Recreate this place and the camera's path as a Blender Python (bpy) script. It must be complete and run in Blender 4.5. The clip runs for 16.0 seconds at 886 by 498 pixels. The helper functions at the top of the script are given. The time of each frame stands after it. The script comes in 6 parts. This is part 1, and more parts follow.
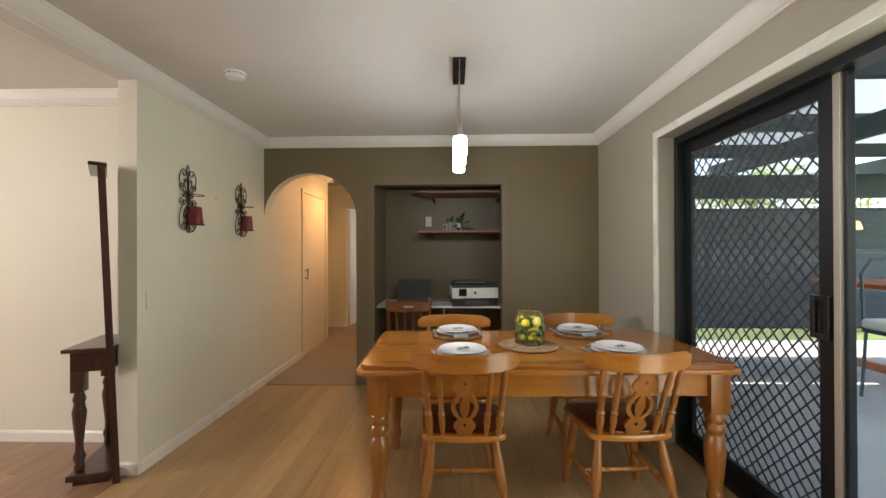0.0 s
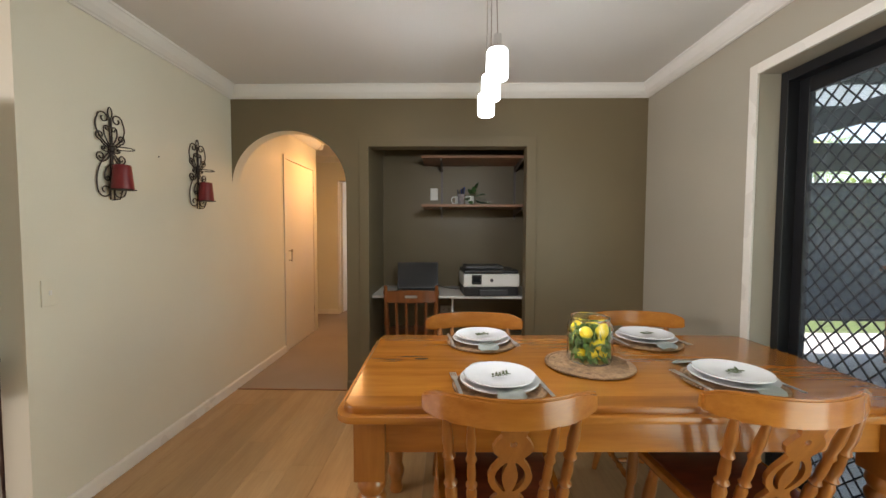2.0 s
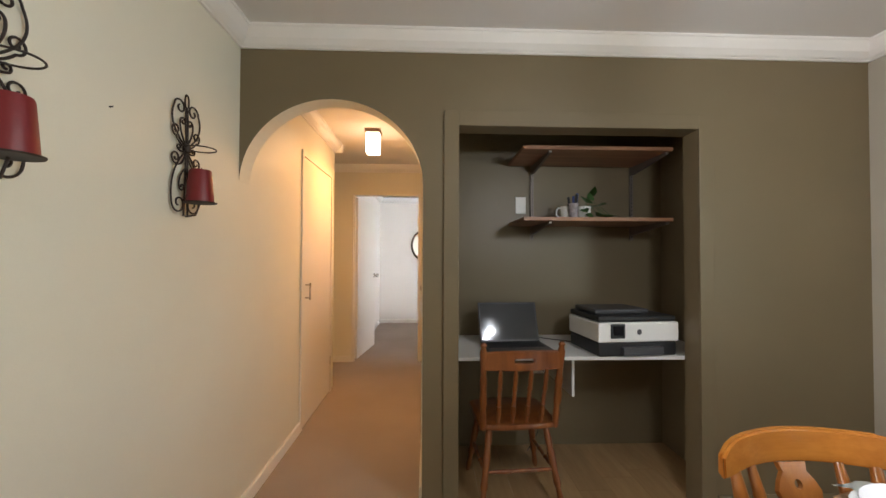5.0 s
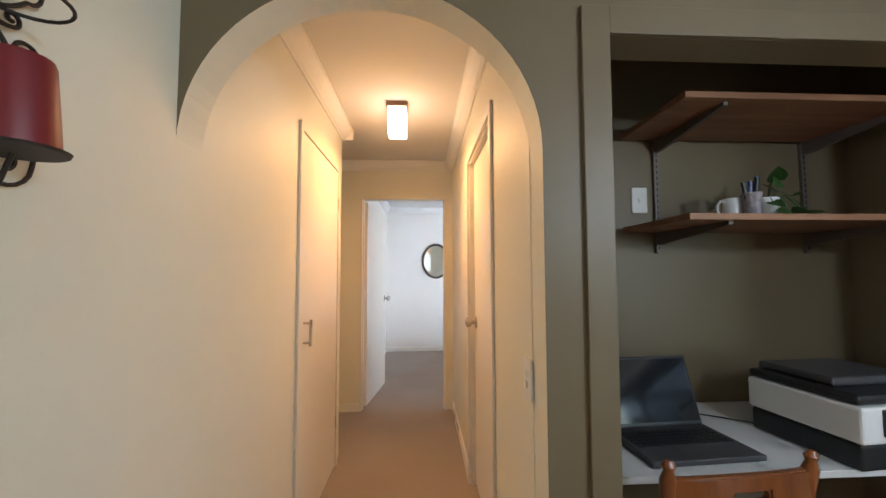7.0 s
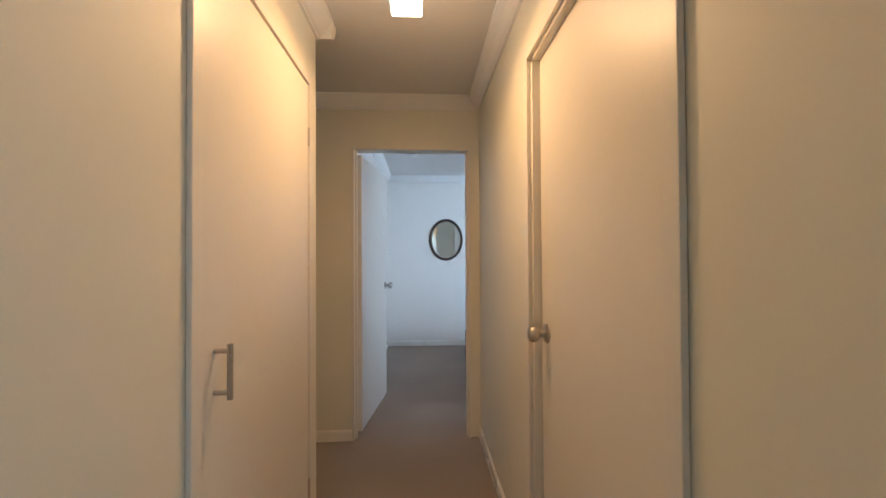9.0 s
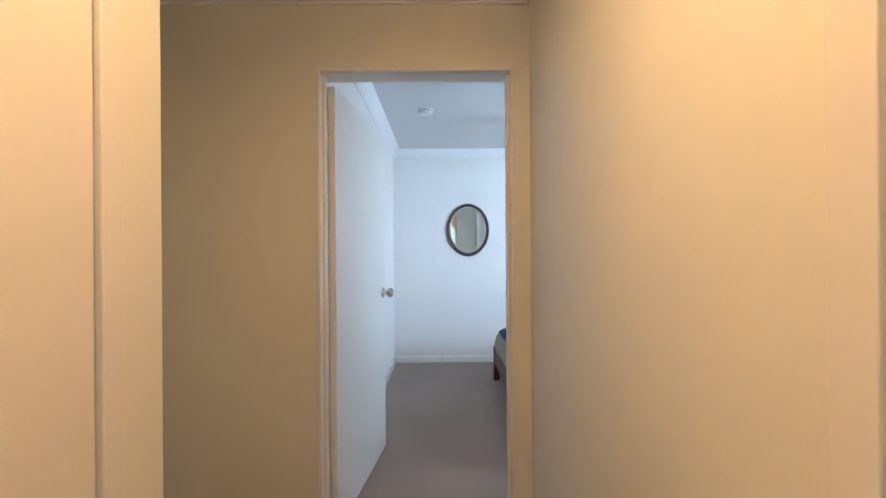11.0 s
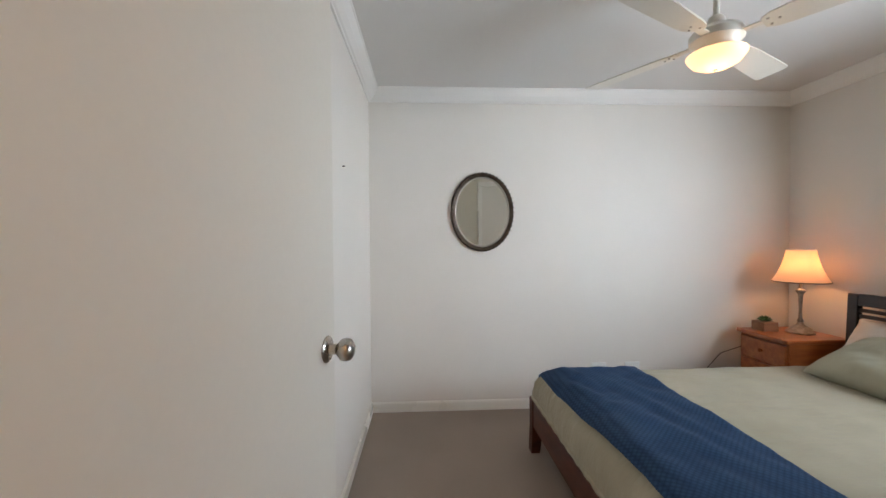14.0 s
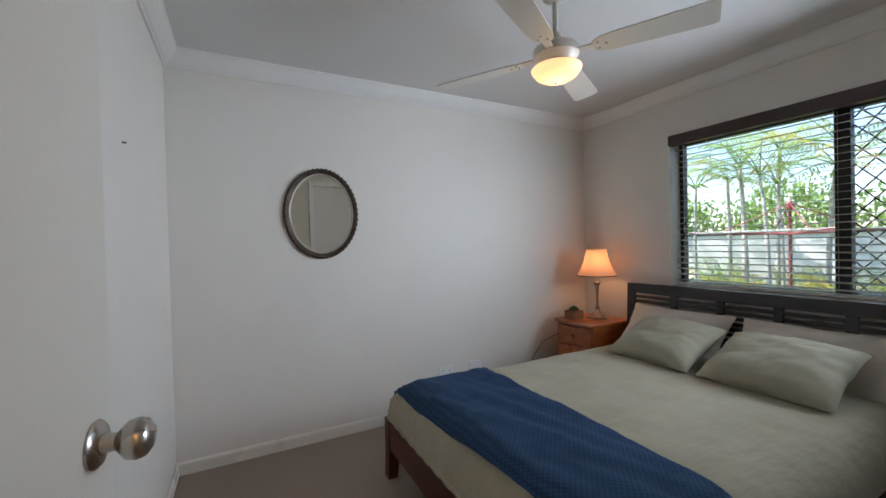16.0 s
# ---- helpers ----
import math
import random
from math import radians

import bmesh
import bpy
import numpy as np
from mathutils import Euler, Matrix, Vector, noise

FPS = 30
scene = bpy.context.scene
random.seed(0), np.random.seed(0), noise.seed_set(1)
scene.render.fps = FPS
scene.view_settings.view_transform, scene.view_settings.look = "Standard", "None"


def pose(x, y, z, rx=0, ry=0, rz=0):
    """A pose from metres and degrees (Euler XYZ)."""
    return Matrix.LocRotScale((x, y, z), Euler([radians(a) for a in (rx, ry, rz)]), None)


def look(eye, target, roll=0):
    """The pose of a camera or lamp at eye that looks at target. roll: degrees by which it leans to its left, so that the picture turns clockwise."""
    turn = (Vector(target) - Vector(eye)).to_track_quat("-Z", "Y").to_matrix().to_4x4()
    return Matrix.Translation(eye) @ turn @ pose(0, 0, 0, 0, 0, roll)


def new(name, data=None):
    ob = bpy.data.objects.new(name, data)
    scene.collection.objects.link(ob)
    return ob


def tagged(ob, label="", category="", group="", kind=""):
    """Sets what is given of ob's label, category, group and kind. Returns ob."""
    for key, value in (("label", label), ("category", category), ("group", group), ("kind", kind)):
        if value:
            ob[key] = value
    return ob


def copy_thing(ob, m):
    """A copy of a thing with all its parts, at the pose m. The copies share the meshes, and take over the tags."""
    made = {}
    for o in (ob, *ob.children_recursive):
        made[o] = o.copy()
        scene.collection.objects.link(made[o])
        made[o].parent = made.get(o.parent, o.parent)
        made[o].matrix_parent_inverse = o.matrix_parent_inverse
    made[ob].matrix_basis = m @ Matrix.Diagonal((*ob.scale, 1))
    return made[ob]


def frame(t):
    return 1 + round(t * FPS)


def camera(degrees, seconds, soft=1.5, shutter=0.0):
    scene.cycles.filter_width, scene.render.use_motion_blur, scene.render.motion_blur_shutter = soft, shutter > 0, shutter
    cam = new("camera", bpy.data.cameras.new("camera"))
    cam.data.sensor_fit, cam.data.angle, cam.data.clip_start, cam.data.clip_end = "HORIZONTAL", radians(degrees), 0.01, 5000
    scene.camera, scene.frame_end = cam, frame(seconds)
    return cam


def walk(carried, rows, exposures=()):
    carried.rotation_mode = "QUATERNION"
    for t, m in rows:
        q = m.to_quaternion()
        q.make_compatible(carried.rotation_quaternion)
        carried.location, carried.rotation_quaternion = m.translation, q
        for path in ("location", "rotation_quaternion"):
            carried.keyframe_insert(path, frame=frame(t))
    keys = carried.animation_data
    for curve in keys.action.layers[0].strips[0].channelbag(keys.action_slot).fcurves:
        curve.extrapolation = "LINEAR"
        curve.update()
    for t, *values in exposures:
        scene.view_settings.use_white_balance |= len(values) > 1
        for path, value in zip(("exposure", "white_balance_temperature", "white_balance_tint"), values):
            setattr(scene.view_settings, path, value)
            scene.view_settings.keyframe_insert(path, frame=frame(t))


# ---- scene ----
cam = camera(97.0, 16.0)
PATH = [
    (0, (0.061, -0.263, 1.306), (0.009, 1.737, 1.313), -0.2),
    (0.5, (0.023, -0.115, 1.311), (-0.014, 1.884, 1.286), -0.3),
    (1, (0.002, 0.096, 1.293), (-0.02, 2.095, 1.251), -0.2),
    (1.5, (0.009, 0.289, 1.29), (-0.022, 2.287, 1.215), -0.1),
    (2, (-0.059, 0.44, 1.288), (-0.098, 2.437, 1.194), 0.2),
    (2.5, (-0.184, 0.62, 1.293), (-0.221, 2.617, 1.194), 0.2),
    (3, (-0.306, 0.795, 1.283), (-0.316, 2.794, 1.204), 0.4),
    (3.5, (-0.417, 1.008, 1.282), (-0.411, 3.007, 1.205), 0.4),
    (4, (-0.535, 1.192, 1.283), (-0.502, 3.19, 1.195), 0.5),
    (4.2, (-0.599, 1.258, 1.278), (-0.554, 3.256, 1.222), 0.4),
    (6.3, (-1.134, 2.18, 1.308), (-1.039, 4.177, 1.386), 0.1),
    (6.5, (-1.151, 2.278, 1.314), (-1.052, 4.273, 1.401), 0.0),
    (7.2, (-1.205, 2.672, 1.323), (-1.096, 4.665, 1.442), -0.2),
    (7.6, (-1.225, 2.885, 1.306), (-1.142, 4.881, 1.41), -0.2),
    (8, (-1.258, 3.095, 1.3), (-1.178, 5.091, 1.385), -0.2),
    (8.5, (-1.305, 3.341, 1.293), (-1.204, 5.338, 1.339), -0.1),
    (9, (-1.295, 3.624, 1.291), (-1.188, 5.621, 1.318), -0.3),
    (11.5, (-1.264, 5.036, 1.28), (-1.271, 7.036, 1.278), -0.5),
    (12, (-1.285, 5.341, 1.273), (-1.302, 7.341, 1.296), -0.7),
    (12.5, (-1.286, 5.635, 1.28), (-1.341, 7.634, 1.307), -0.5),
    (13, (-1.285, 5.874, 1.281), (-1.379, 7.872, 1.298), -0.4),
    (13.5, (-1.335, 6.099, 1.278), (-1.398, 8.097, 1.267), -0.4),
    (14, (-1.388, 6.246, 1.278), (-1.293, 8.243, 1.24), -0.4),
    (14.5, (-1.432, 6.364, 1.271), (-1.12, 8.339, 1.227), -0.7),
    (15, (-1.45, 6.464, 1.272), (-0.896, 8.385, 1.227), -0.9),
    (15.5, (-1.451, 6.51, 1.279), (-0.69, 8.359, 1.235), -1.1),
    (16, (-1.448, 6.52, 1.282), (-0.522, 8.292, 1.254), -1.4),
]
EXPOSURES = [(0, 1.96, 7050, 12), (1.5, 2.10, 7000, 13), (3.5, 2.30, 7000, 14), (4.2, 2.34, 7000, 14), (6.3, 2.60, 5850, 12), (7.0, 2.52, 5750, 10), (7.6, 2.36, 5600, 8),
             (9.0, 1.88, 5000, 4), (11.3, 2.40, 4900, 4), (12.0, 2.48, 5700, 8), (12.5, 2.41, 6000, 9), (13.0, 2.36, 6400, 10), (13.5, 2.14, 6450, 10), (14.0, 1.86, 6350, 10), (14.6, 1.62, 6150, 9), (16, 1.34, 6000, 10)]
walk(cam, [(t, look(eye, target, roll)) for t, eye, target, roll in PATH], EXPOSURES)

# ---- light ----

world = bpy.data.worlds.new("sky")
scene.world = world
world.use_nodes = True
wn, wl = world.node_tree.nodes, world.node_tree.links
sky = wn.new("ShaderNodeTexSky")
sky.sky_type, sky.sun_disc = "NISHITA", False
sky.sun_elevation, sky.sun_rotation = radians(55.5), radians(-26.5)
wl.new(sky.outputs[0], wn["Background"].inputs[0])
wn["Background"].inputs[1].default_value = 0.15


def lamp(name, kind, energy, colour, m, size=0.1, size_y=None):
    data = bpy.data.lights.new(name, kind)
    data.energy, data.color = energy, colour
    if kind == "AREA":
        data.size = size
        if size_y:
            data.shape, data.size_y = "RECTANGLE", size_y
    elif kind == "SUN":
        data.angle = radians(size)
    else:
        data.shadow_soft_size = size
    ob = new(name, data)
    ob.matrix_world = m
    return ob


# the sun stands over the far end of the house
lamp("sun", "SUN", 5.0, (1.0, 0.95, 0.87), look((-5, 10, 16.3), (0, 0, 0)), 0.5)
# sky light in the patio door and bedroom window, in their parts outside the view
lamp("sky_at_patio_door", "AREA", 3.4, (0.90, 1.0, 0.87), look((1.40, 0.70, 1.05), (-2, 2.2, 1.5)), 0.75, 1.9)
# unseen fill lamp added before the closed rear wall
lamp("rear_fill", "AREA", 0.9, (0.95, 1.0, 0.93), look((-1.2, -3.05, 1.8), (-1.2, 3, 1.5)), 2.2, 0.9)
# added fill from the living room side, whose wall has no opening
lamp("living_fill", "AREA", 29, (1.0, 0.955, 0.96), look((-4.9, 0.1, 1.75), (-1.5, 1.4, 1.4)), 1.8, 0.9)
lamp("sky_at_bedroom_window", "AREA", 7.4, (0.84, 0.91, 1.0), look((1.44, 6.95, 1.55), (-1.1, 8.8, 1.5)), 0.4, 0.9).data.spread = radians(108)
# warm fill lamp added to brighten the space beyond the second archway
lamp("bathroom_fill", "AREA", 3.3, (1.0, 0.93, 0.84), look((-2.9, 8.9, 1.6), (-3.9, 7.5, 0.8)), 0.6, 0.6)
# bulbs
for y in (2.27, 2.05, 1.83):
    lamp("pendant_bulb", "POINT", 2.0, (0.86, 0.93, 1.0), pose(0.10, y, 1.785), 0.03)
lamp("hall_bulb", "POINT", 0.8, (1.0, 0.47, 0.15), pose(-1.348, 5.05, 2.07), 0.09)
lamp("hall_shade_underside", "AREA", 2.7, (1.0, 0.49, 0.17), pose(-1.348, 5.05, 2.188), 0.11)
lamp("fan_bulb", "POINT", 0.5, (1.0, 0.70, 0.42), pose(-0.17, 7.834, 1.93), 0.08)
lamp("bedside_bulb", "POINT", 0.7, (1.0, 0.47, 0.17), pose(1.245, 8.866, 1.09), 0.03)

# ---- materials ----


def principled(name):
    m = bpy.data.materials.new(name)
    m.use_nodes = True
    return m, m.node_tree.nodes, m.node_tree.links, m.node_tree.nodes["Principled BSDF"]


def coords(n, l, scale, which="Object"):
    tc, mp = n.new("ShaderNodeTexCoord"), n.new("ShaderNodeMapping")
    mp.inputs["Scale"].default_value = scale
    l.new(tc.outputs[which], mp.inputs[0])
    return mp.outputs[0]


def noise_node(n, l, vec, scale, detail=4.0):
    t = n.new("ShaderNodeTexNoise")
    t.inputs["Scale"].default_value, t.inputs["Detail"].default_value = scale, detail
    l.new(vec, t.inputs["Vector"])
    return t.outputs["Fac"]


def ramp(n, l, fac, a, b, p0=0.3, p1=0.7):
    r = n.new("ShaderNodeValToRGB")
    r.color_ramp.elements[0].position, r.color_ramp.elements[1].position = p0, p1
    r.color_ramp.elements[0].color, r.color_ramp.elements[1].color = (*a, 1), (*b, 1)
    l.new(fac, r.inputs[0])
    return r.outputs[0]


def mixed(n, l, a, b, fac, mode="MULTIPLY"):
    x = n.new("ShaderNodeMix")
    x.data_type, x.blend_type = "RGBA", mode
    if isinstance(fac, float):
        x.inputs[0].default_value = fac
    else:
        l.new(fac, x.inputs[0])
    for sock, v in ((x.inputs[6], a), (x.inputs[7], b)):
        if isinstance(v, tuple):
            sock.default_value = (*v, 1)
        else:
            l.new(v, sock)
    return x.outputs[2]


def bump(n, l, bsdf, fac, strength, dist=0.01):
    b = n.new("ShaderNodeBump")
    b.inputs["Strength"].default_value, b.inputs["Distance"].default_value = strength, dist
    l.new(fac, b.inputs["Height"])
    l.new(b.outputs[0], bsdf.inputs["Normal"])


def surface(name, colour, rough=0.6, metal=0.0, vary=0.08, coarse=1.5, fine=120.0, relief=0.05, coat=0.0):
    """A surface with broad unevenness, fine grain and uneven gloss."""
    m, n, l, b = principled(name)
    v = coords(n, l, (1, 1, 1))
    big, small = noise_node(n, l, v, coarse), noise_node(n, l, v, fine, 3)
    lo = tuple(c * (1 - vary) for c in colour)
    hi = tuple(min(1, c * (1 + vary)) for c in colour)
    c = ramp(n, l, big, lo, hi)
    c = mixed(n, l, c, ramp(n, l, small, (1 - vary,) * 3, (1, 1, 1)), 0.6)
    l.new(c, b.inputs["Base Color"])
    b.inputs["Metallic"].default_value = metal
    b.inputs["Coat Weight"].default_value = coat
    mr = n.new("ShaderNodeMapRange")
    mr.inputs["To Min"].default_value, mr.inputs["To Max"].default_value = max(0.02, rough - 0.08), min(1, rough + 0.08)
    l.new(big, mr.inputs[0])
    l.new(mr.outputs[0], b.inputs["Roughness"])
    if relief:
        bump(n, l, b, small, relief, 0.002)
    return m


def timber(name, dark, light, rough=0.35, stretch=(1, 14, 14), coat=0.15, per_object=0.0):
    """Wood with grain along one axis, rings and a few knots."""
    m, n, l, b = principled(name)
    v = coords(n, l, stretch)
    if per_object:
        info, add = n.new("ShaderNodeObjectInfo"), n.new("ShaderNodeVectorMath")
        add.operation = "MULTIPLY_ADD"
        comb = n.new("ShaderNodeCombineXYZ")
        for i in range(3):
            l.new(info.outputs["Random"], comb.inputs[i])
        l.new(comb.outputs[0], add.inputs[0])
        add.inputs[1].default_value = (37, 53, 71)
        l.new(v, add.inputs[2])
        v = add.outputs[0]
    g1, g2 = noise_node(n, l, v, 1.6, 6), noise_node(n, l, v, 9.0, 5)
    c = ramp(n, l, g1, dark, light, 0.32, 0.66)
    c = mixed(n, l, c, ramp(n, l, g2, (0.72, 0.68, 0.62), (1, 1, 1), 0.35, 0.6), 0.32)
    if per_object:
        c = mixed(n, l, c, ramp(n, l, info.outputs["Random"], (1 - per_object,) * 3, (1, 1, 1), 0, 1), 1.0)
    l.new(c, b.inputs["Base Color"])
    b.inputs["Roughness"].default_value, b.inputs["Coat Weight"].default_value = rough, coat
    b.inputs["Coat Roughness"].default_value = 0.15
    bump(n, l, b, g2, 0.06, 0.002)
    return m


def glass(name, colour=(1, 1, 1), rough=0.0):
    m, n, l, b = principled(name)
    b.inputs["Base Color"].default_value = (*colour, 1)
    b.inputs["Transmission Weight"].default_value, b.inputs["Roughness"].default_value = 1, rough
    b.inputs["IOR"].default_value = 1.45
    return m


def glow(name, colour, strength):
    m, n, l, b = principled(name)
    b.inputs["Base Color"].default_value = (*colour, 1)
    b.inputs["Emission Color"].default_value = (*colour, 1)
    b.inputs["Emission Strength"].default_value = strength
    return m


CREAM = surface("cream_wall_paint", (0.74, 0.715, 0.60), 0.55, vary=0.03, fine=260, relief=0.06)
OLIVE = surface("olive_wall_paint", (0.170, 0.132, 0.074), 0.42, vary=0.05, fine=260, relief=0.06)
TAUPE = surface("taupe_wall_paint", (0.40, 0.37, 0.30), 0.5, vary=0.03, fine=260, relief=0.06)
WHITE_WALL = surface("off_white_wall_paint", (0.735, 0.70, 0.645), 0.55, vary=0.025, fine=260, relief=0.06)
CORNICE = surface("white_cornice_paint", (0.80, 0.79, 0.76), 0.6, vary=0.015, relief=0)
CEIL = surface("ceiling_paint", (0.72, 0.71, 0.69), 0.8, vary=0.02, fine=200, relief=0.04)
GLOSS_WHITE = surface("white_gloss_enamel", (0.80, 0.78, 0.72), 0.28, vary=0.03, fine=80, relief=0.03)
DOOR_PAINT = surface("cream_door_enamel", (0.74, 0.71, 0.64), 0.40, vary=0.03, fine=60, relief=0.03)
CARPET = surface("taupe_loop_carpet", (0.318, 0.262, 0.220), 0.95, vary=0.10, coarse=1.2, fine=420, relief=0.6)
PINE = timber("orange_pine", (0.37, 0.130, 0.020), (0.47, 0.180, 0.030), 0.22, (1.2, 14, 14), 0.4)
PINE_TOP, _n, _l, _b = principled("orange_pine_boards")
_sep, _row, _w, _add = _n.new("ShaderNodeSeparateXYZ"), _n.new("ShaderNodeMath"), _n.new("ShaderNodeTexWhiteNoise"), _n.new("ShaderNodeVectorMath")
_l.new(coords(_n, _l, (1, 1, 1)), _sep.inputs[0])
_row.operation, _row.inputs[1].default_value = "SNAP", 0.109
_l.new(_sep.outputs["Y"], _row.inputs[0])
_w.noise_dimensions = "1D"
_l.new(_row.outputs[0], _w.inputs["W"])
_add.operation, _add.inputs[1].default_value = "MULTIPLY_ADD", (40, 40, 40)
_l.new(_w.outputs["Color"], _add.inputs[0]), _l.new(coords(_n, _l, (1.2, 14, 14)), _add.inputs[2])
_g1, _g2 = noise_node(_n, _l, _add.outputs[0], 1.5, 6), noise_node(_n, _l, _add.outputs[0], 8, 5)
_c = mixed(_n, _l, ramp(_n, _l, _g1, (0.36, 0.122, 0.014), (0.49, 0.185, 0.026), 0.3, 0.68), ramp(_n, _l, _g2, (0.76, 0.70, 0.60), (1, 1, 1), 0.35, 0.6), 0.35)
_c = mixed(_n, _l, _c, ramp(_n, _l, _w.outputs["Value"], (0.76, 0.70, 0.62), (1, 1, 1), 0, 1), 1.0)
_l.new(_c, _b.inputs["Base Color"])
_b.inputs["Roughness"].default_value, _b.inputs["Coat Weight"].default_value, _b.inputs["Coat Roughness"].default_value = 0.24, 0.35, 0.12
bump(_n, _l, _b, _g2, 0.05, 0.002)
PINE_V = timber("orange_pine_upright", (0.27, 0.092, 0.016), (0.37, 0.138, 0.028), 0.28, (14, 14, 1.5), 0.3)
RED_WOOD = timber("dark_red_seat_wood", (0.10, 0.022, 0.010), (0.20, 0.05, 0.02), 0.3, (3, 14, 14), 0.3)
MAPLE = timber("reddish_maple", (0.16, 0.045, 0.012), (0.26, 0.085, 0.022), 0.28, (14, 14, 1.5), 0.35)
CHERRY = timber("cherry_wood", (0.28, 0.07, 0.018), (0.44, 0.13, 0.035), 0.3, (2, 14, 14), 0.3)
MAHOGANY = timber("dark_mahogany", (0.028, 0.010, 0.007), (0.075, 0.028, 0.018), 0.3, (14, 14, 1.5), 0.35)
BED_WOOD = timber("red_brown_bed_wood", (0.040, 0.009, 0.005), (0.11, 0.024, 0.011), 0.45, (14, 2, 14), 0.1)
HEAD_WOOD = timber("near_black_headboard_wood", (0.010, 0.008, 0.009), (0.025, 0.018, 0.017), 0.35, (14, 2, 14), 0.25)
SHELF_WOOD = timber("shelf_timber", (0.20, 0.09, 0.045), (0.34, 0.17, 0.09), 0.45, (1.5, 14, 14), 0.0)
OAK_PLANK = timber("oak_vinyl_plank", (0.40, 0.245, 0.112), (0.47, 0.305, 0.148), 0.32, (9, 0.8, 9), 0.1, 0.20)
RED_PLANK = timber("red_brown_plank", (0.30, 0.155, 0.09), (0.44, 0.25, 0.15), 0.32, (12, 1.0, 12), 0.1, 0.2)
IRON = surface("black_wrought_iron", (0.040, 0.030, 0.026), 0.55, 0.4, vary=0.3, relief=0.2)
RED_WAX = surface("dark_red_wax", (0.17, 0.010, 0.014), 0.45, vary=0.1, relief=0.03)
NICKEL = surface("brushed_nickel", (0.50, 0.47, 0.43), 0.28, 1.0, vary=0.06, fine=300)
CHROME = surface("chrome", (0.75, 0.75, 0.76), 0.12, 1.0, vary=0.03, relief=0)
BLACK_ALU = surface("black_aluminium", (0.016, 0.017, 0.020), 0.38, 0.2, vary=0.15)
GREY_ALU = surface("beige_aluminium", (0.45, 0.42, 0.36), 0.4, 0.2, vary=0.05)
WHITE_PLASTIC = surface("white_plastic", (0.78, 0.78, 0.76), 0.35, vary=0.02, relief=0.02)
BLACK_PLASTIC = surface("black_plastic", (0.018, 0.018, 0.020), 0.4, vary=0.1, relief=0.05)
GREY_PLASTIC = surface("dark_grey_plastic", (0.06, 0.06, 0.065), 0.45, vary=0.08, relief=0.05)
LAMINATE = surface("white_laminate", (0.74, 0.74, 0.72), 0.35, vary=0.03, relief=0.03)
PORCELAIN = surface("white_porcelain", (0.82, 0.83, 0.85), 0.12, vary=0.01, relief=0, coat=0.3)
GLASS = glass("clear_glass")
OPAL = glow("opal_glass_lit", (0.85, 0.93, 1.0), 2.8)
WARM_OPAL = glow("warm_opal_glass_lit", (1.0, 0.82, 0.58), 1.4)
FAN_OPAL = glow("amber_glass_lit", (1.0, 0.57, 0.25), 0.5)
MIRROR, _n, _l, _b = principled("mirror_silver")
_b.inputs["Base Color"].default_value, _b.inputs["Metallic"].default_value, _b.inputs["Roughness"].default_value = (0.88, 0.89, 0.88, 1), 1, 0.01

# ---- mesh helpers ----


def part(name, bm, material, parent=None, label="", smooth=False):
    me = bpy.data.meshes.new(name)
    bmesh.ops.recalc_face_normals(bm, faces=bm.faces)
    for f in bm.faces:
        f.smooth = smooth
    bm.to_mesh(me)
    bm.free()
    for one in material if isinstance(material, (list, tuple)) else (material,):
        me.materials.append(one)
    ob = new(name, me)
    if parent:
        ob.parent = parent
    if label:
        ob["label"] = label
    if smooth:
        me.set_sharp_from_angle(angle=radians(40))
    return ob


def thing(name, m, label, category, group="", kind=""):
    ob = new(name)
    ob.empty_display_size = 0.05
    ob.matrix_world = m
    return tagged(ob, label, category, group, kind)


def box(x0, x1, y0, y1, z0, z1, bevel=0.0, bm=None, seg=2):
    own = bmesh.new()
    bmesh.ops.create_cube(own, size=1)
    bmesh.ops.scale(own, vec=(abs(x1 - x0), abs(y1 - y0), abs(z1 - z0)), verts=own.verts)
    bmesh.ops.translate(own, vec=((x0 + x1) / 2, (y0 + y1) / 2, (z0 + z1) / 2), verts=own.verts)
    if bevel:
        bmesh.ops.bevel(own, geom=own.edges[:], offset=bevel, segments=seg, affect="EDGES", profile=0.5)
    return joined(bm, own)


def joined(bm, own):
    if bm is None:
        return own
    me = bpy.data.meshes.new("scratch")
    own.to_mesh(me)
    own.free()
    bm.from_mesh(me)
    bpy.data.meshes.remove(me)
    return bm


def moved(bm, m):
    bmesh.ops.transform(bm, matrix=m, verts=bm.verts)
    return bm


def lathe(profile, seg=20, bm=None, m=None):
    """A turned shape from (radius, height) pairs."""
    own = bmesh.new()
    rings = [[own.verts.new((r * math.cos(a), r * math.sin(a), z)) for a in [2 * math.pi * i / seg for i in range(seg)]] for r, z in profile]
    for a, b in zip(rings, rings[1:]):
        for i in range(seg):
            own.faces.new((a[i], a[(i + 1) % seg], b[(i + 1) % seg], b[i]))
    for ring in (rings[0], rings[-1]):
        own.faces.new(ring)
    if m:
        moved(own, m)
    return joined(bm, own)


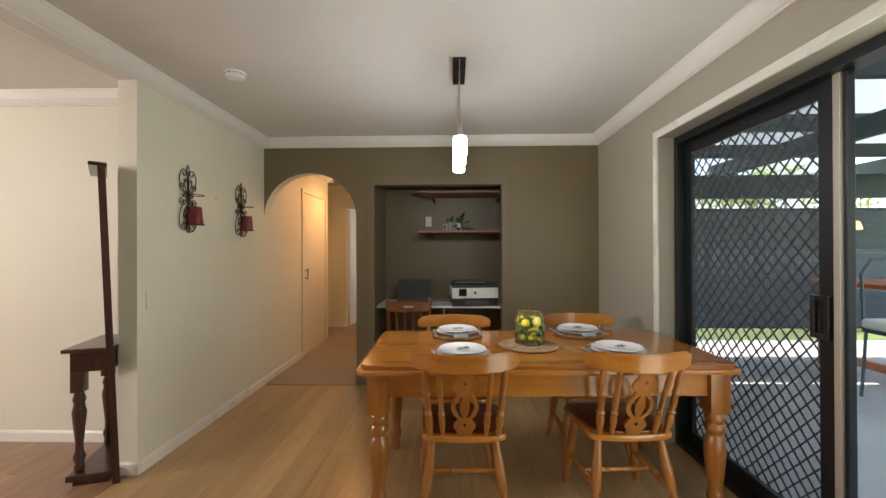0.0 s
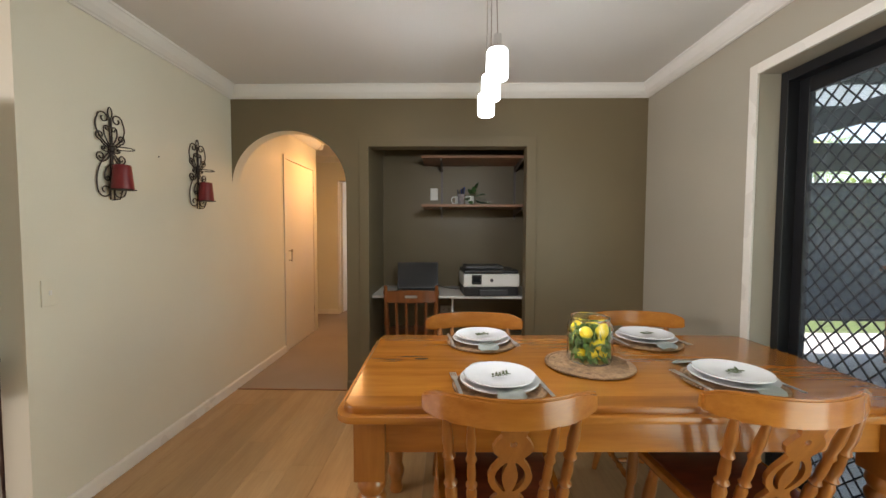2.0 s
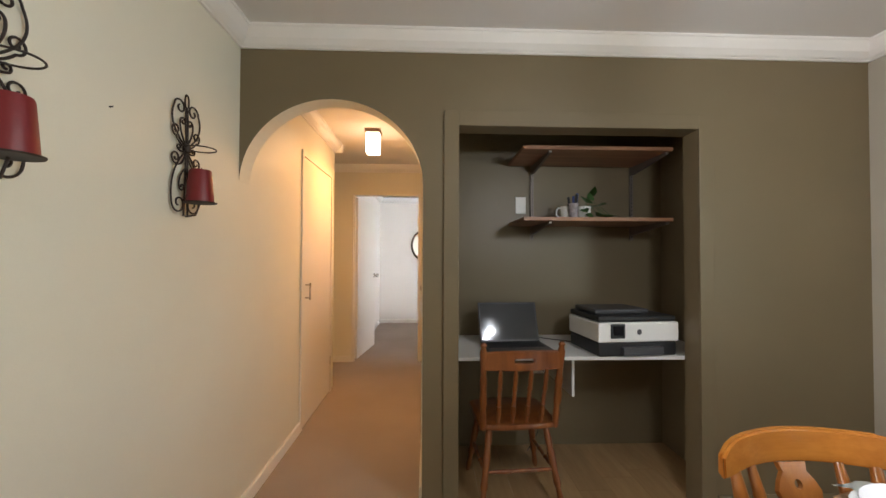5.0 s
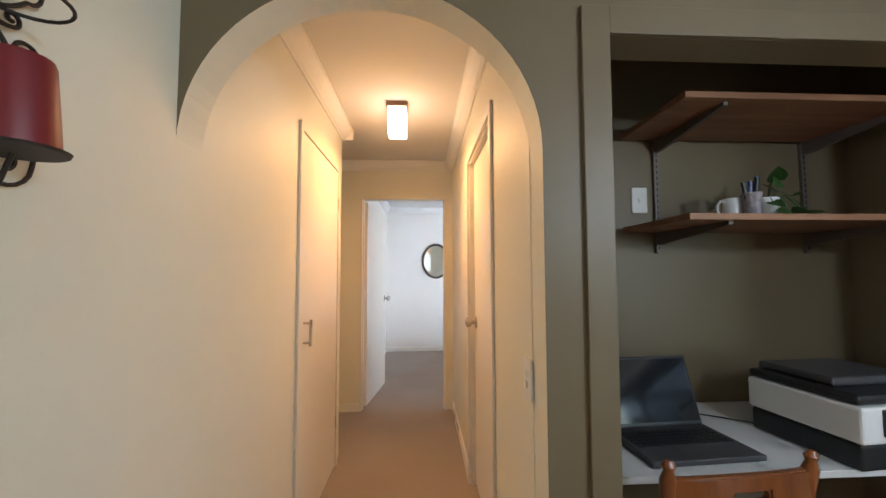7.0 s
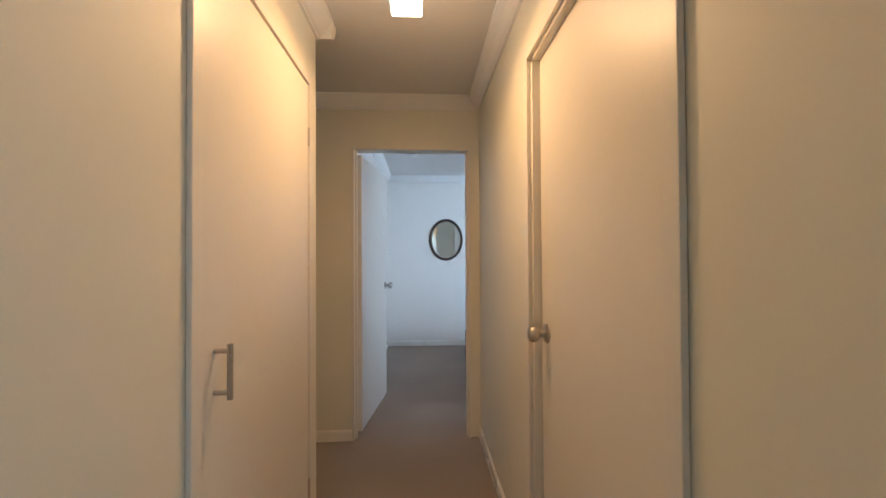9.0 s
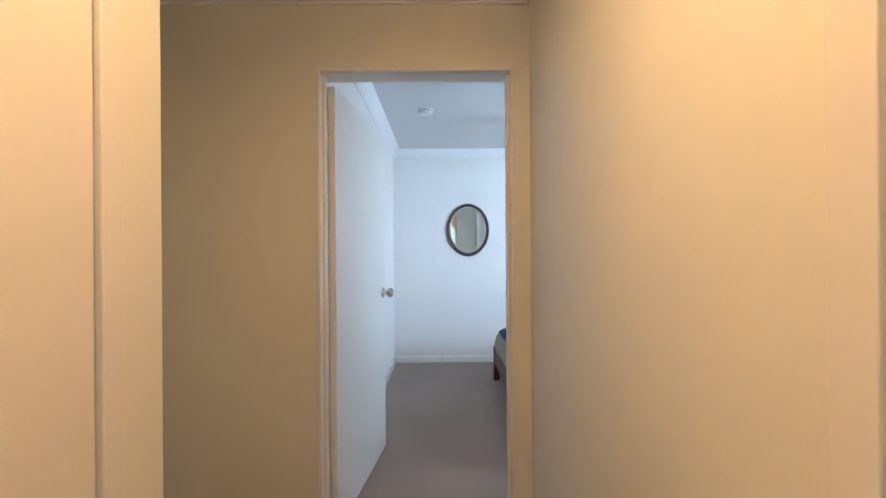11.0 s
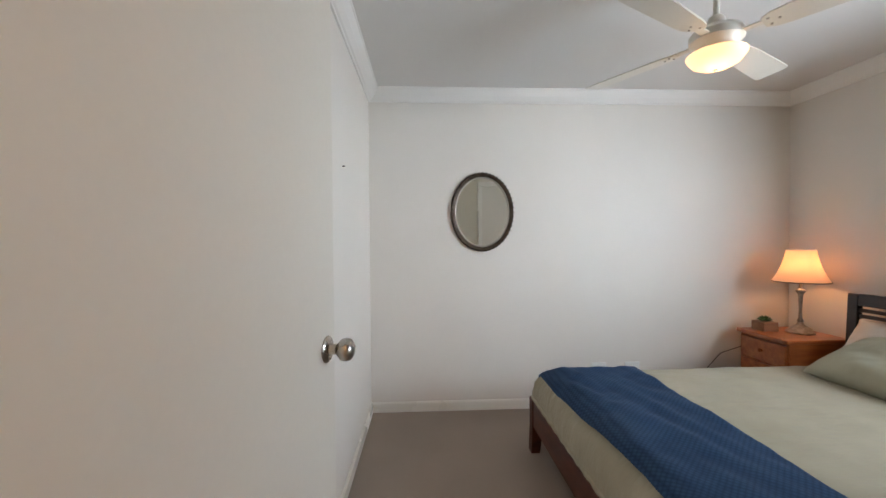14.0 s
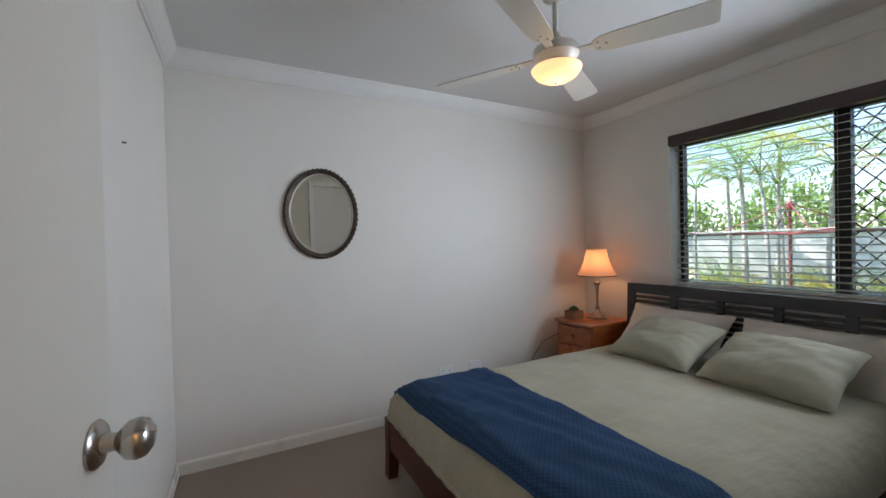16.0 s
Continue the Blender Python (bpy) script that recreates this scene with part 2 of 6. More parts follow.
def tube(points, radius, sides=8, bm=None, taper=1.0):
    """A bent rod through the points."""
    own = bmesh.new()
    pts = [Vector(p) for p in points]
    rings, up = [], None
    for i, p in enumerate(pts):
        d = (pts[min(i + 1, len(pts) - 1)] - pts[max(i - 1, 0)]).normalized()
        if up is None:
            up = d.orthogonal().normalized()
        up = (up - d * up.dot(d))
        up = up.normalized() if up.length > 1e-6 else d.orthogonal().normalized()
        side = d.cross(up)
        r = radius * (1 + (taper - 1) * i / (len(pts) - 1))
        rings.append([own.verts.new(p + r * (math.cos(a) * up + math.sin(a) * side)) for a in [2 * math.pi * k / sides for k in range(sides)]])
    for a, b in zip(rings, rings[1:]):
        for i in range(sides):
            own.faces.new((a[i], a[(i + 1) % sides], b[(i + 1) % sides], b[i]))
    own.faces.new(rings[0]), own.faces.new(rings[-1])
    return joined(bm, own)


def prism(outline, plane, a, b, bevel=0.0, bm=None):
    """A flat outline given thickness from a to b across the plane 'xz', 'yz' or 'xy'."""
    own = bmesh.new()

    def at(u, v, w):
        return {"xz": (u, w, v), "yz": (w, u, v), "xy": (u, v, w)}[plane]

    lo, hi = [own.verts.new(at(u, v, a)) for u, v in outline], [own.verts.new(at(u, v, b)) for u, v in outline]
    own.faces.new(lo), own.faces.new(hi)
    k = len(outline)
    for i in range(k):
        own.faces.new((lo[i], lo[(i + 1) % k], hi[(i + 1) % k], hi[i]))
    bmesh.ops.recalc_face_normals(own, faces=own.faces)
    if bevel:
        rims = [e for e in own.edges if len(e.link_faces) == 2 and max(len(f.verts) for f in e.link_faces) > 4 or len(outline) <= 4]
        bmesh.ops.bevel(own, geom=rims, offset=bevel, segments=2, affect="EDGES", profile=0.5)
    return joined(bm, own)


def arc(cx, cz, rx, rz, a0, a1, k=24):
    return [(cx + rx * math.cos(radians(a0 + (a1 - a0) * i / k)), cz + rz * math.sin(radians(a0 + (a1 - a0) * i / k))) for i in range(k + 1)]


def paint(ob, rule):
    """Chooses a material slot for each face by its normal and centre."""
    for p in ob.data.polygons:
        p.material_index = rule(p.normal, p.center)


def setting(name, bm, material, label, category="", smooth=False):
    return tagged(part(name, bm, material, None, "", smooth), label, category or name.split("_")[0], kind="structure")


COVE = [(0, 0), (0.012, 0), (0.015, 0.006), (0.027, 0.012), (0.050, 0.034), (0.066, 0.062), (0.072, 0.076), (0.077, 0.078), (0.077, 0.090), (0, 0.090)]


def cornice(name, x0, y0, x1, y1, nx, ny, z=2.4):
    """A coved ceiling moulding along a wall; (nx, ny) points into the room."""
    bm = bmesh.new()
    ends = []
    for x, y in ((x0, y0), (x1, y1)):
        ends.append([bm.verts.new((x + nx * u, y + ny * u, z - 0.09 + v)) for u, v in COVE])
    k = len(COVE)
    bm.faces.new(ends[0]), bm.faces.new(ends[1])
    for i in range(k):
        bm.faces.new((ends[0][i], ends[0][(i + 1) % k], ends[1][(i + 1) % k], ends[1][i]))
    return setting(name, bm, CORNICE, "white painted coved plaster cornice under the ceiling", "cornice")


def skirting(name, x0, y0, x1, y1, nx, ny, h=0.075, material=None):
    prof = [(0.001, 0), (0.014, 0), (0.014, h - 0.012), (0.008, h), (0.001, h)]
    bm = bmesh.new()
    ends = [[bm.verts.new((x + nx * u, y + ny * u, v + 0.002)) for u, v in prof] for x, y in ((x0, y0), (x1, y1))]
    k = len(prof)
    bm.faces.new(ends[0]), bm.faces.new(ends[1])
    for i in range(k):
        bm.faces.new((ends[0][i], ends[0][(i + 1) % k], ends[1][(i + 1) % k], ends[1][i]))
    return setting(name, bm, material or GLOSS_WHITE, "white painted timber skirting board along the wall foot", "skirting")


# ---- the house ----
LX, RX, BY = -1.79, 1.455, 3.53          # dining room: side walls and end wall
HX, EY = -0.886, 6.392                   # passage: right wall, end wall
HA = -0.883                              # archway's right side
BX0, BX1, BZ = -1.793, 1.466, 9.183       # bedroom: side walls and far wall

RY0, RY1 = 4.250, 5.069                   # door in the passage's right wall

# floors
setting("floor_dining", box(LX - 0.06, 1.7, -3.2, 4.27, -0.12, -0.010), OAK_PLANK, "oak-look vinyl plank floor of the dining room", "floor")
setting("floor_living", box(-5.0, LX - 0.06, -3.2, 2.37, -0.12, -0.010), RED_PLANK, "red-brown timber plank floor of the living room", "floor")
setting("floor_passage", box(-3.7, HX + 0.12, BY + 0.005, EY + 0.05, -0.12, 0.003), CARPET, "taupe carpet of the passage", "carpet")
setting("floor_bedroom", box(BX0, BX1, EY + 0.05, BZ, -0.12, 0.003), CARPET, "taupe carpet of the bedroom", "carpet")
TILE_GREY = surface("pale_grey_tile", (0.30, 0.26, 0.235), 0.35, vary=0.08)
setting("floor_bathroom", box(-4.0, BX0 - 0.1, EY + 0.05, 9.1, -0.12, 0.003), TILE_GREY, "pale grey tiled floor beyond the second archway", "floor")
bm = box(LX, HX, BY - 0.012, BY + 0.006, 0.0, 0.006, 0.002)
setting("trim_carpet_strip", bm, SHELF_WOOD, "thin brown strip where carpet meets vinyl planks", "trim")

# ceilings
setting("ceiling_dining", box(-5.0, 1.7, -3.2, BY + 0.12, 2.4, 2.5), CEIL, "flat white plaster ceiling of the dining and living room", "ceiling")
setting("ceiling_passage", box(-3.7, HX + 0.1, BY + 0.12, EY + 0.1, 2.4, 2.5), CEIL, "flat white plaster ceiling of the passage", "ceiling")
setting("ceiling_nook", box(HX + 0.1, 1.0, BY + 0.12, 4.4, 2.4, 2.5), CEIL, "dim plaster ceiling of the desk nook", "ceiling")
setting("ceiling_bedroom", box(BX0 - 0.1, BX1 + 0.2, EY + 0.1, BZ + 0.1, 2.4, 2.5), CEIL, "flat white plaster ceiling of the bedroom", "ceiling")
setting("ceiling_bathroom", box(-4.0, BX0 - 0.1, EY + 0.1, 9.2, 2.4, 2.5), CEIL, "plaster ceiling beyond the second archway", "ceiling")

# dining end wall with archway and nook opening
outline = [(HA, 0), (-0.704, 0), (-0.704, 1.94), (0.529, 1.94), (0.529, 0), (RX + 0.12, 0), (RX + 0.12, 2.4), (LX, 2.4), (LX, 1.65)]
outline += arc((LX + HA) / 2, 1.635, (HA - LX) / 2, 0.431, 180, 0, 32)[1:]
wall = setting("wall_dining_end", prism(outline, "xz", BY, BY + 0.115), [OLIVE, CREAM], "olive green feature wall with an archway and a desk nook", "wall")
paint(wall, lambda n, c: 0 if n.y < -0.5 or c.x > -0.8 else 1)

# dining left wall runs on as the passage's left wall; its end stands free as a pier
bm = box(LX - 0.115, LX, 1.985, 4.512, 0, 2.4)
box(LX - 0.115, LX, 4.512, 5.345, 2.028, 2.4, bm=bm)
box(LX - 0.115, LX, 5.345, 5.485, 0, 2.4, bm=bm)
setting("wall_dining_left", bm, CREAM, "cream painted wall between dining room and passage", "wall")
setting("wall_living_end", box(-5.0, LX - 0.115, 2.37, 2.47, 0, 2.4), CREAM, "cream painted living room wall", "wall")
setting("wall_living_left", box(-5.1, -5.0, -3.2, 2.47, 0, 2.4), CREAM, "cream painted living room side wall", "wall")
setting("wall_rear", box(-5.1, 1.7, -3.3, -3.2, 0, 2.4), CREAM, "cream painted rear wall", "wall")
setting("trim_bulkhead", box(LX - 0.115, LX, -3.2, 1.98, 2.312, 2.4), CEIL, "shallow plaster bulkhead between dining and living room", "bulkhead")

# dining right wall with the patio door opening
SY0, SY1, SZ = 0.30, 2.43, 2.06
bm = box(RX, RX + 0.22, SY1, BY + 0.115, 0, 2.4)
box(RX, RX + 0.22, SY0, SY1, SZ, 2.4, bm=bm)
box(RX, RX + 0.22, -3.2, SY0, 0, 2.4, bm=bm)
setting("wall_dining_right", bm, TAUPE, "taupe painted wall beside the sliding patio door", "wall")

# nook
bm = box(HX, -0.716, BY + 0.115, RY0, 0, 2.4)
box(HX + 0.1, -0.716, RY0, 4.25, 0, 2.4, bm=bm)
wall = setting("wall_nook_left", bm, [OLIVE, CREAM], "olive painted side of the desk nook", "wall")
paint(wall, lambda n, c: 1 if n.x < -0.5 or n.y < -0.5 else 0)
setting("wall_nook_right", box(0.77, 0.87, BY + 0.115, 4.35, 0, 2.4), OLIVE, "olive painted side of the desk nook", "wall")
setting("wall_nook_back", box(-0.788, 0.77, 4.25, 4.35, 0, 2.4), OLIVE, "olive painted back of the desk nook", "wall")

# passage right wall with a closed door
bm = box(HX, HX + 0.1, RY0, RY1, 2.022, 2.4)
box(HX, HX + 0.1, RY1, EY, 0, 2.4, bm=bm)
setting("wall_passage_right", bm, CREAM, "cream painted passage wall with a closed door", "wall")

# passage beyond the closet, end wall with bedroom door and second archway
setting("wall_closet_end", box(-3.6, LX - 0.115, 5.385, 5.485, 0, 2.4), CREAM, "cream painted return wall beside the closet", "wall")
setting("wall_passage_far_left", box(-3.7, -3.6, 5.375, EY, 0, 2.4), CREAM, "cream painted wall at the end of the side passage", "wall")
DX0, DX1 = -1.784, -0.952
A2 = -2.505
outline = [(-3.7, 0), (A2 - 0.89, 0)] + arc(A2 - 0.445, 1.60, 0.445, 0.46, 180, 0, 32) + [(A2, 0), (DX0, 0), (DX0, 2.043), (DX1, 2.043), (DX1, 0), (BX1 + 0.2, 0), (BX1 + 0.2, 2.4), (-3.7, 2.4)]
setting("wall_passage_end", prism(outline, "xz", EY, EY + 0.1), CREAM, "cream painted end wall with bedroom doorway and a second archway", "wall")

# bedroom
setting("wall_bedroom_far", box(BX0 - 0.1, BX1 + 0.2, BZ, BZ + 0.1, 0, 2.4), WHITE_WALL, "off-white painted bedroom wall", "wall")
setting("wall_bedroom_left", box(BX0 - 0.1, BX0, EY + 0.1, BZ, 0, 2.4), WHITE_WALL, "off-white painted bedroom wall behind the open door", "wall")
WY0, WY1, WZ0, WZ1 = 6.60, 8.372, 0.90, 2.02
bm = box(BX1, BX1 + 0.2, WY1, BZ, 0, 2.4)
box(BX1, BX1 + 0.2, EY + 0.1, WY0, 0, 2.4, bm=bm)
box(BX1, BX1 + 0.2, WY0, WY1, 0, WZ0, bm=bm)
box(BX1, BX1 + 0.2, WY0, WY1, WZ1, 2.4, bm=bm)
setting("wall_bedroom_window", bm, WHITE_WALL, "off-white painted bedroom wall with the window", "wall")

# bathroom beyond the second archway
setting("wall_bathroom_left", box(-4.05, -3.95, EY + 0.1, 9.1, 0, 2.4), TAUPE, "grey-beige wall beyond the second archway", "wall")
setting("wall_bathroom_far", box(-4.05, BX0 - 0.1, 9.0, 9.1, 0, 2.4), TAUPE, "grey-beige far wall beyond the second archway", "wall")

setting("roof_house", box(-5.2, 1.672, -3.4, 9.7, 2.52, 2.74), CEIL, "house roof closing the rooms from above", "roof")
bm = box(1.672, 2.04, 5.32, 9.7, 2.33, 2.36)
box(2.04, 2.065, 5.32, 9.7, 2.14, 2.36, bm=bm)
setting("roof_eave", bm, GLOSS_WHITE, "white painted eave and fascia over the bedroom window", "eave")

# cornices
cornice("cornice_1", LX, BY, RX, BY, 0, -1)
cornice("cornice_2", LX, 1.985, LX, BY, 1, 0)
cornice("cornice_3", RX, -3.2, RX, BY, -1, 0)
cornice("cornice_4", -5.0, 2.37, LX - 0.115, 2.37, 0, -1)
cornice("cornice_5", LX - 0.115, 1.985, LX - 0.115, 2.37, -1, 0)
cornice("cornice_6", LX, BY + 0.115, LX, 5.485, 1, 0)
cornice("cornice_7", HX, BY + 0.115, HX, EY, -1, 0)
cornice("cornice_8", -3.6, EY, HX, EY, 0, -1)
cornice("cornice_9", -3.6, 5.485, LX + 0.077, 5.485, 0, 1)
cornice("cornice_10", BX0, BZ, BX1, BZ, 0, -1)
cornice("cornice_11", BX0, EY + 0.1, BX0, BZ, 1, 0)
cornice("cornice_12", BX1, EY + 0.1, BX1, BZ, -1, 0)
cornice("cornice_14", LX, -3.2, LX, 1.985, 1, 0)
cornice("cornice_15", LX - 0.115, -3.2, LX - 0.115, 1.985, -1, 0)
cornice("cornice_13", LX, BY + 0.115, HX, BY + 0.115, 0, 1)

# skirtings
skirting("baseboard_1", LX, 1.985, LX, 4.471, 1, 0)
skirting("baseboard_2", LX - 0.129, 1.985, LX + 0.014, 1.985, 0, -1)
skirting("baseboard_3", -5.0, 2.37, LX - 0.115, 2.37, 0, -1)
skirting("baseboard_4", HX, RY1 + 0.046, HX, EY, -1, 0)
skirting("baseboard_5", A2, EY, DX0 - 0.002, EY, 0, -1)
skirting("baseboard_6", BX0, EY + 0.1, BX0, BZ, 1, 0)
skirting("baseboard_7", BX0, BZ, BX1, BZ, 0, -1)
skirting("baseboard_8", BX1, 8.66, BX1, BZ, -1, 0)
skirting("baseboard_9", HX, BY + 0.115, HX, RY0 - 0.046, -1, 0)
skirting("baseboard_10", -3.6, 5.485, LX, 5.485, 0, 1)
skirting("baseboard_11", HA, BY, -0.775, BY, 0, -1, 0.075, OLIVE)
skirting("baseboard_12", 0.62, BY, RX, BY, 0, -1, 0.075, OLIVE)


def architrave(name, axis, u0, u1, top, w, face, out, material, label, depth=0.014):
    """Door trim round an opening from u0 to u1 on the plane 'face', standing proud towards 'out'."""
    ob = thing(name, pose(0, 0, 0), label, "door trim", kind="structure")
    for nm, a, b, z0, z1 in (("jamb_trim", u0 - w, u0, 0, top + w), ("jamb_trim", u1, u1 + w, 0, top + w), ("head_trim", u0, u1, top, top + w)):
        lo, hi = sorted((face + out * 0.001, face + out * depth))
        bm = box(a, b, lo, hi, z0, z1, 0.002) if axis == "x" else box(lo, hi, a, b, z0, z1, 0.002)
        part(nm, bm, material, ob)
    return ob


architrave("trim_nook", "x", -0.704, 0.529, 1.94, 0.075, BY, -1, OLIVE, "olive painted timber architrave round the desk nook")
architrave("trim_bedroom_door", "x", DX0 + 0.017, DX1 - 0.017, 2.028, 0.017, EY, -1, DOOR_PAINT, "cream painted timber architrave of the bedroom door")
architrave("trim_closet_door", "y", 4.512, 5.34, 2.028, 0.04, LX, 1, DOOR_PAINT, "cream painted timber architrave of the closet door")
architrave("trim_passage_door", "y", RY0, RY1, 2.022, 0.045, HX, -1, DOOR_PAINT, "cream painted timber architrave of the passage door")
architrave("trim_patio_door", "y", SY0, SY1, SZ, 0.05, RX, -1, GLOSS_WHITE, "cream painted timber architrave round the sliding patio door")

# jamb linings
bm = box(HX + 0.002, HX + 0.074, RY0, RY0 + 0.02, 0, 2.022)
box(HX + 0.002, HX + 0.074, RY1 - 0.02, RY1, 0, 2.022, bm=bm)
box(HX + 0.002, HX + 0.074, RY0, RY1, 2.008, 2.022, bm=bm)
setting("trim_passage_jamb", bm, DOOR_PAINT, "cream painted door jamb", "door jamb")
bm = box(DX0, DX0 + 0.018, EY + 0.001, EY + 0.099, 0, 2.043)
box(DX1 - 0.018, DX1, EY + 0.001, EY + 0.099, 0, 2.043, bm=bm)
box(DX0, DX1, EY + 0.001, EY + 0.099, 2.028, 2.043, bm=bm)
box(DX0 + 0.018, DX0 + 0.03, EY + 0.02, EY + 0.055, 0, 2.028, bm=bm)
box(DX1 - 0.03, DX1 - 0.018, EY + 0.02, EY + 0.055, 0, 2.028, bm=bm)
jamb = setting("trim_bedroom_jamb", bm, DOOR_PAINT, "cream painted bedroom door jamb with stop", "door jamb")
part("strike_plate", box(DX1 - 0.0195, DX1 - 0.0178, EY + 0.062, EY + 0.090, 0.965, 1.030), NICKEL, jamb, "brushed nickel strike plate")


def door_knob(parent, m):
    prof = [(0.033, 0), (0.034, 0.003), (0.030, 0.007), (0.014, 0.010), (0.012, 0.026), (0.018, 0.031), (0.027, 0.040), (0.029, 0.052), (0.026, 0.062), (0.016, 0.069), (0.001, 0.070)]
    return part("door_knob", lathe(prof, 28, m=m), NICKEL, parent, "brushed nickel ball knob on a round rose", True)


# bedroom door: hinged at the doorway, swung in along the wall
ang = 7.6
door = thing("door_1", pose(-1.733, EY + 0.110, 0.012, 0, 0, 90 - ang), "cream painted flush door standing open against the wall", "door", kind="structure")
part("door_leaf", box(0, 0.797, 0, 0.036, 0, 2.005, 0.002), DOOR_PAINT, door)
door_knob(door, pose(0.742, 0.0, 0.998, 90, 0, 0))
for z in (0.2, 1.71):
    bm = tube([(-0.007, 0.040, z), (-0.007, 0.040, z + 0.10)], 0.0065, 10)
    box(-0.0025, 0.0, 0.003, 0.036, z, z + 0.10, bm=bm)
    for k in (0.012, 0.05, 0.088):
        own = lathe([(0.004, 0.0), (0.004, 0.0012), (0.001, 0.0016)], 8, m=pose(-0.0025, 0.018, z + k, 0, -90, 0))
        joined(bm, own)
    part("hinge", bm, DOOR_PAINT, door, "painted butt hinge")

# closet door
door = thing("door_2", pose(LX - 0.028, 0, 0.01), "cream painted flush closet door, closed, with a bar handle", "door", kind="structure")
part("door_leaf", box(0, 0.034, 4.517, 5.335, 0, 2.014, 0.002), DOOR_PAINT, door)
bm = tube([(0.07, 4.577, 0.942), (0.07, 4.577, 1.072)], 0.007, 12)
for z in (0.958, 1.056):
    tube([(0.034, 4.577, z), (0.07, 4.577, z)], 0.006, 10, bm)
part("bar_handle", bm, NICKEL, door, "brushed nickel bar handle", True)
for z in (0.25, 1.75):
    part("hinge", tube([(0.036, 5.337, z), (0.036, 5.337, z + 0.08)], 0.006, 8), NICKEL, door)

# passage door
door = thing("door_3", pose(HX + 0.03, 0, 0.01), "cream painted flush door, closed, with a round knob", "door", kind="structure")
part("door_leaf", box(0, 0.036, RY0 + 0.022, RY1 - 0.022, 0, 1.996, 0.002), DOOR_PAINT, door)
door_knob(door, pose(0.0, RY1 - 0.085, 1.0, 0, -90, 0))

# ---- dining room ----
TURNED = [(0.030, 0), (0.034, 0.02), (0.026, 0.045), (0.034, 0.075), (0.040, 0.10), (0.034, 0.125), (0.028, 0.14), (0.036, 0.20), (0.044, 0.28), (0.047, 0.34), (0.042, 0.385), (0.032, 0.405), (0.043, 0.425), (0.046, 0.445), (0.036, 0.462), (0.046, 0.485), (0.044, 0.50), (0.036, 0.515)]


def dining_table():
    t = thing("dining_table", pose(0.505, 2.005, 0.003, 0, 0, 1.5), "orange pine farmhouse dining table with turned legs", "table")
    bm = box(-0.90, 0.90, -0.405, 0.405, 0.738, 0.760, 0.0)
    sides = [e for e in bm.edges if abs(e.verts[0].co.z - e.verts[1].co.z) > 0.01]
    bmesh.ops.bevel(bm, geom=sides, offset=0.05, segments=5, affect="EDGES", profile=0.5)
    rims = [e for e in bm.edges if abs(e.verts[0].co.z - e.verts[1].co.z) < 0.001 and e.verts[0].co.z > 0.75 and e.is_manifold and any(abs(f.normal.z) < 0.5 for f in e.link_faces)]
    bmesh.ops.bevel(bm, geom=rims, offset=0.008, segments=3, affect="EDGES", profile=0.6)
    top = part("tabletop", bm, PINE_TOP, t, smooth=True)
    bm = box(-0.921, 0.921, -0.426, 0.426, 0.7145, 0.7385, 0.0)
    bmesh.ops.bevel(bm, geom=[e for e in bm.edges if abs(e.verts[0].co.z - e.verts[1].co.z) > 0.01], offset=0.06, segments=5, affect="EDGES", profile=0.5)
    rims = [e for e in bm.edges if abs(e.verts[0].co.z - e.verts[1].co.z) < 0.001 and any(abs(f.normal.z) < 0.5 for f in e.link_faces)]
    bmesh.ops.bevel(bm, geom=rims, offset=0.008, segments=2, affect="EDGES", profile=0.6)
    part("edge_moulding", bm, PINE, top, smooth=True)
    for y in (-0.35, 0.35):
        part("apron", box(-0.78, 0.78, y - 0.012, y + 0.012, 0.595, 0.7145, 0.003), PINE, t)
    for x in (-0.82, 0.82):
        part("apron", box(x - 0.012, x + 0.012, -0.32, 0.32, 0.595, 0.7145, 0.003), PINE, t)
    for x in (-0.82, 0.82):
        for y in (-0.34, 0.34):
            bm = lathe([(r * 1.02, z) for r, z in TURNED], 22, m=pose(x, y, 0))
            box(x - 0.048, x + 0.048, y - 0.048, y + 0.048, 0.515, 0.7145, 0.004, bm=bm)
            part("leg", bm, PINE_V, t, smooth=True)
    # knots in the top boards
    for x, y, a in ((-0.68, 0.035, 0.028), (0.35, -0.2, 0.03), (-0.30, -0.28, 0.02)):
        part("knot", moved(lathe([(a, 0), (a * 0.6, 0.0006), (0.002, 0.0008)], 16), pose(x, y, 0.7601) @ Matrix.Diagonal((1, 0.45 if a < 0.05 else 0.13, 1, 1))), KNOT, t, "dark brown knot in the pine")
    for pts in ([(-0.885, 0.038), (-0.835, 0.022), (-0.77, 0.010), (-0.70, 0.018), (-0.755, 0.034), (-0.825, 0.046)], [(-0.83, 0.062), (-0.745, 0.055), (-0.64, 0.062), (-0.725, 0.072)], [(-0.87, 0.006), (-0.80, -0.003), (-0.74, 0.002), (-0.80, 0.010)]):
        part("grain_flame", prism(pts, "xy", 0.7598, 0.7604), FLAME, t, "brown flame of grain beside the knot")
    return t


FLAME = timber("pine_grain_flame", (0.17, 0.05, 0.008), (0.32, 0.105, 0.014), 0.24, (5, 16, 10), 0.35)
KNOT = timber("pine_knot", (0.05, 0.015, 0.004), (0.20, 0.07, 0.015), 0.25, (6, 20, 10), 0.4)
dining_table()


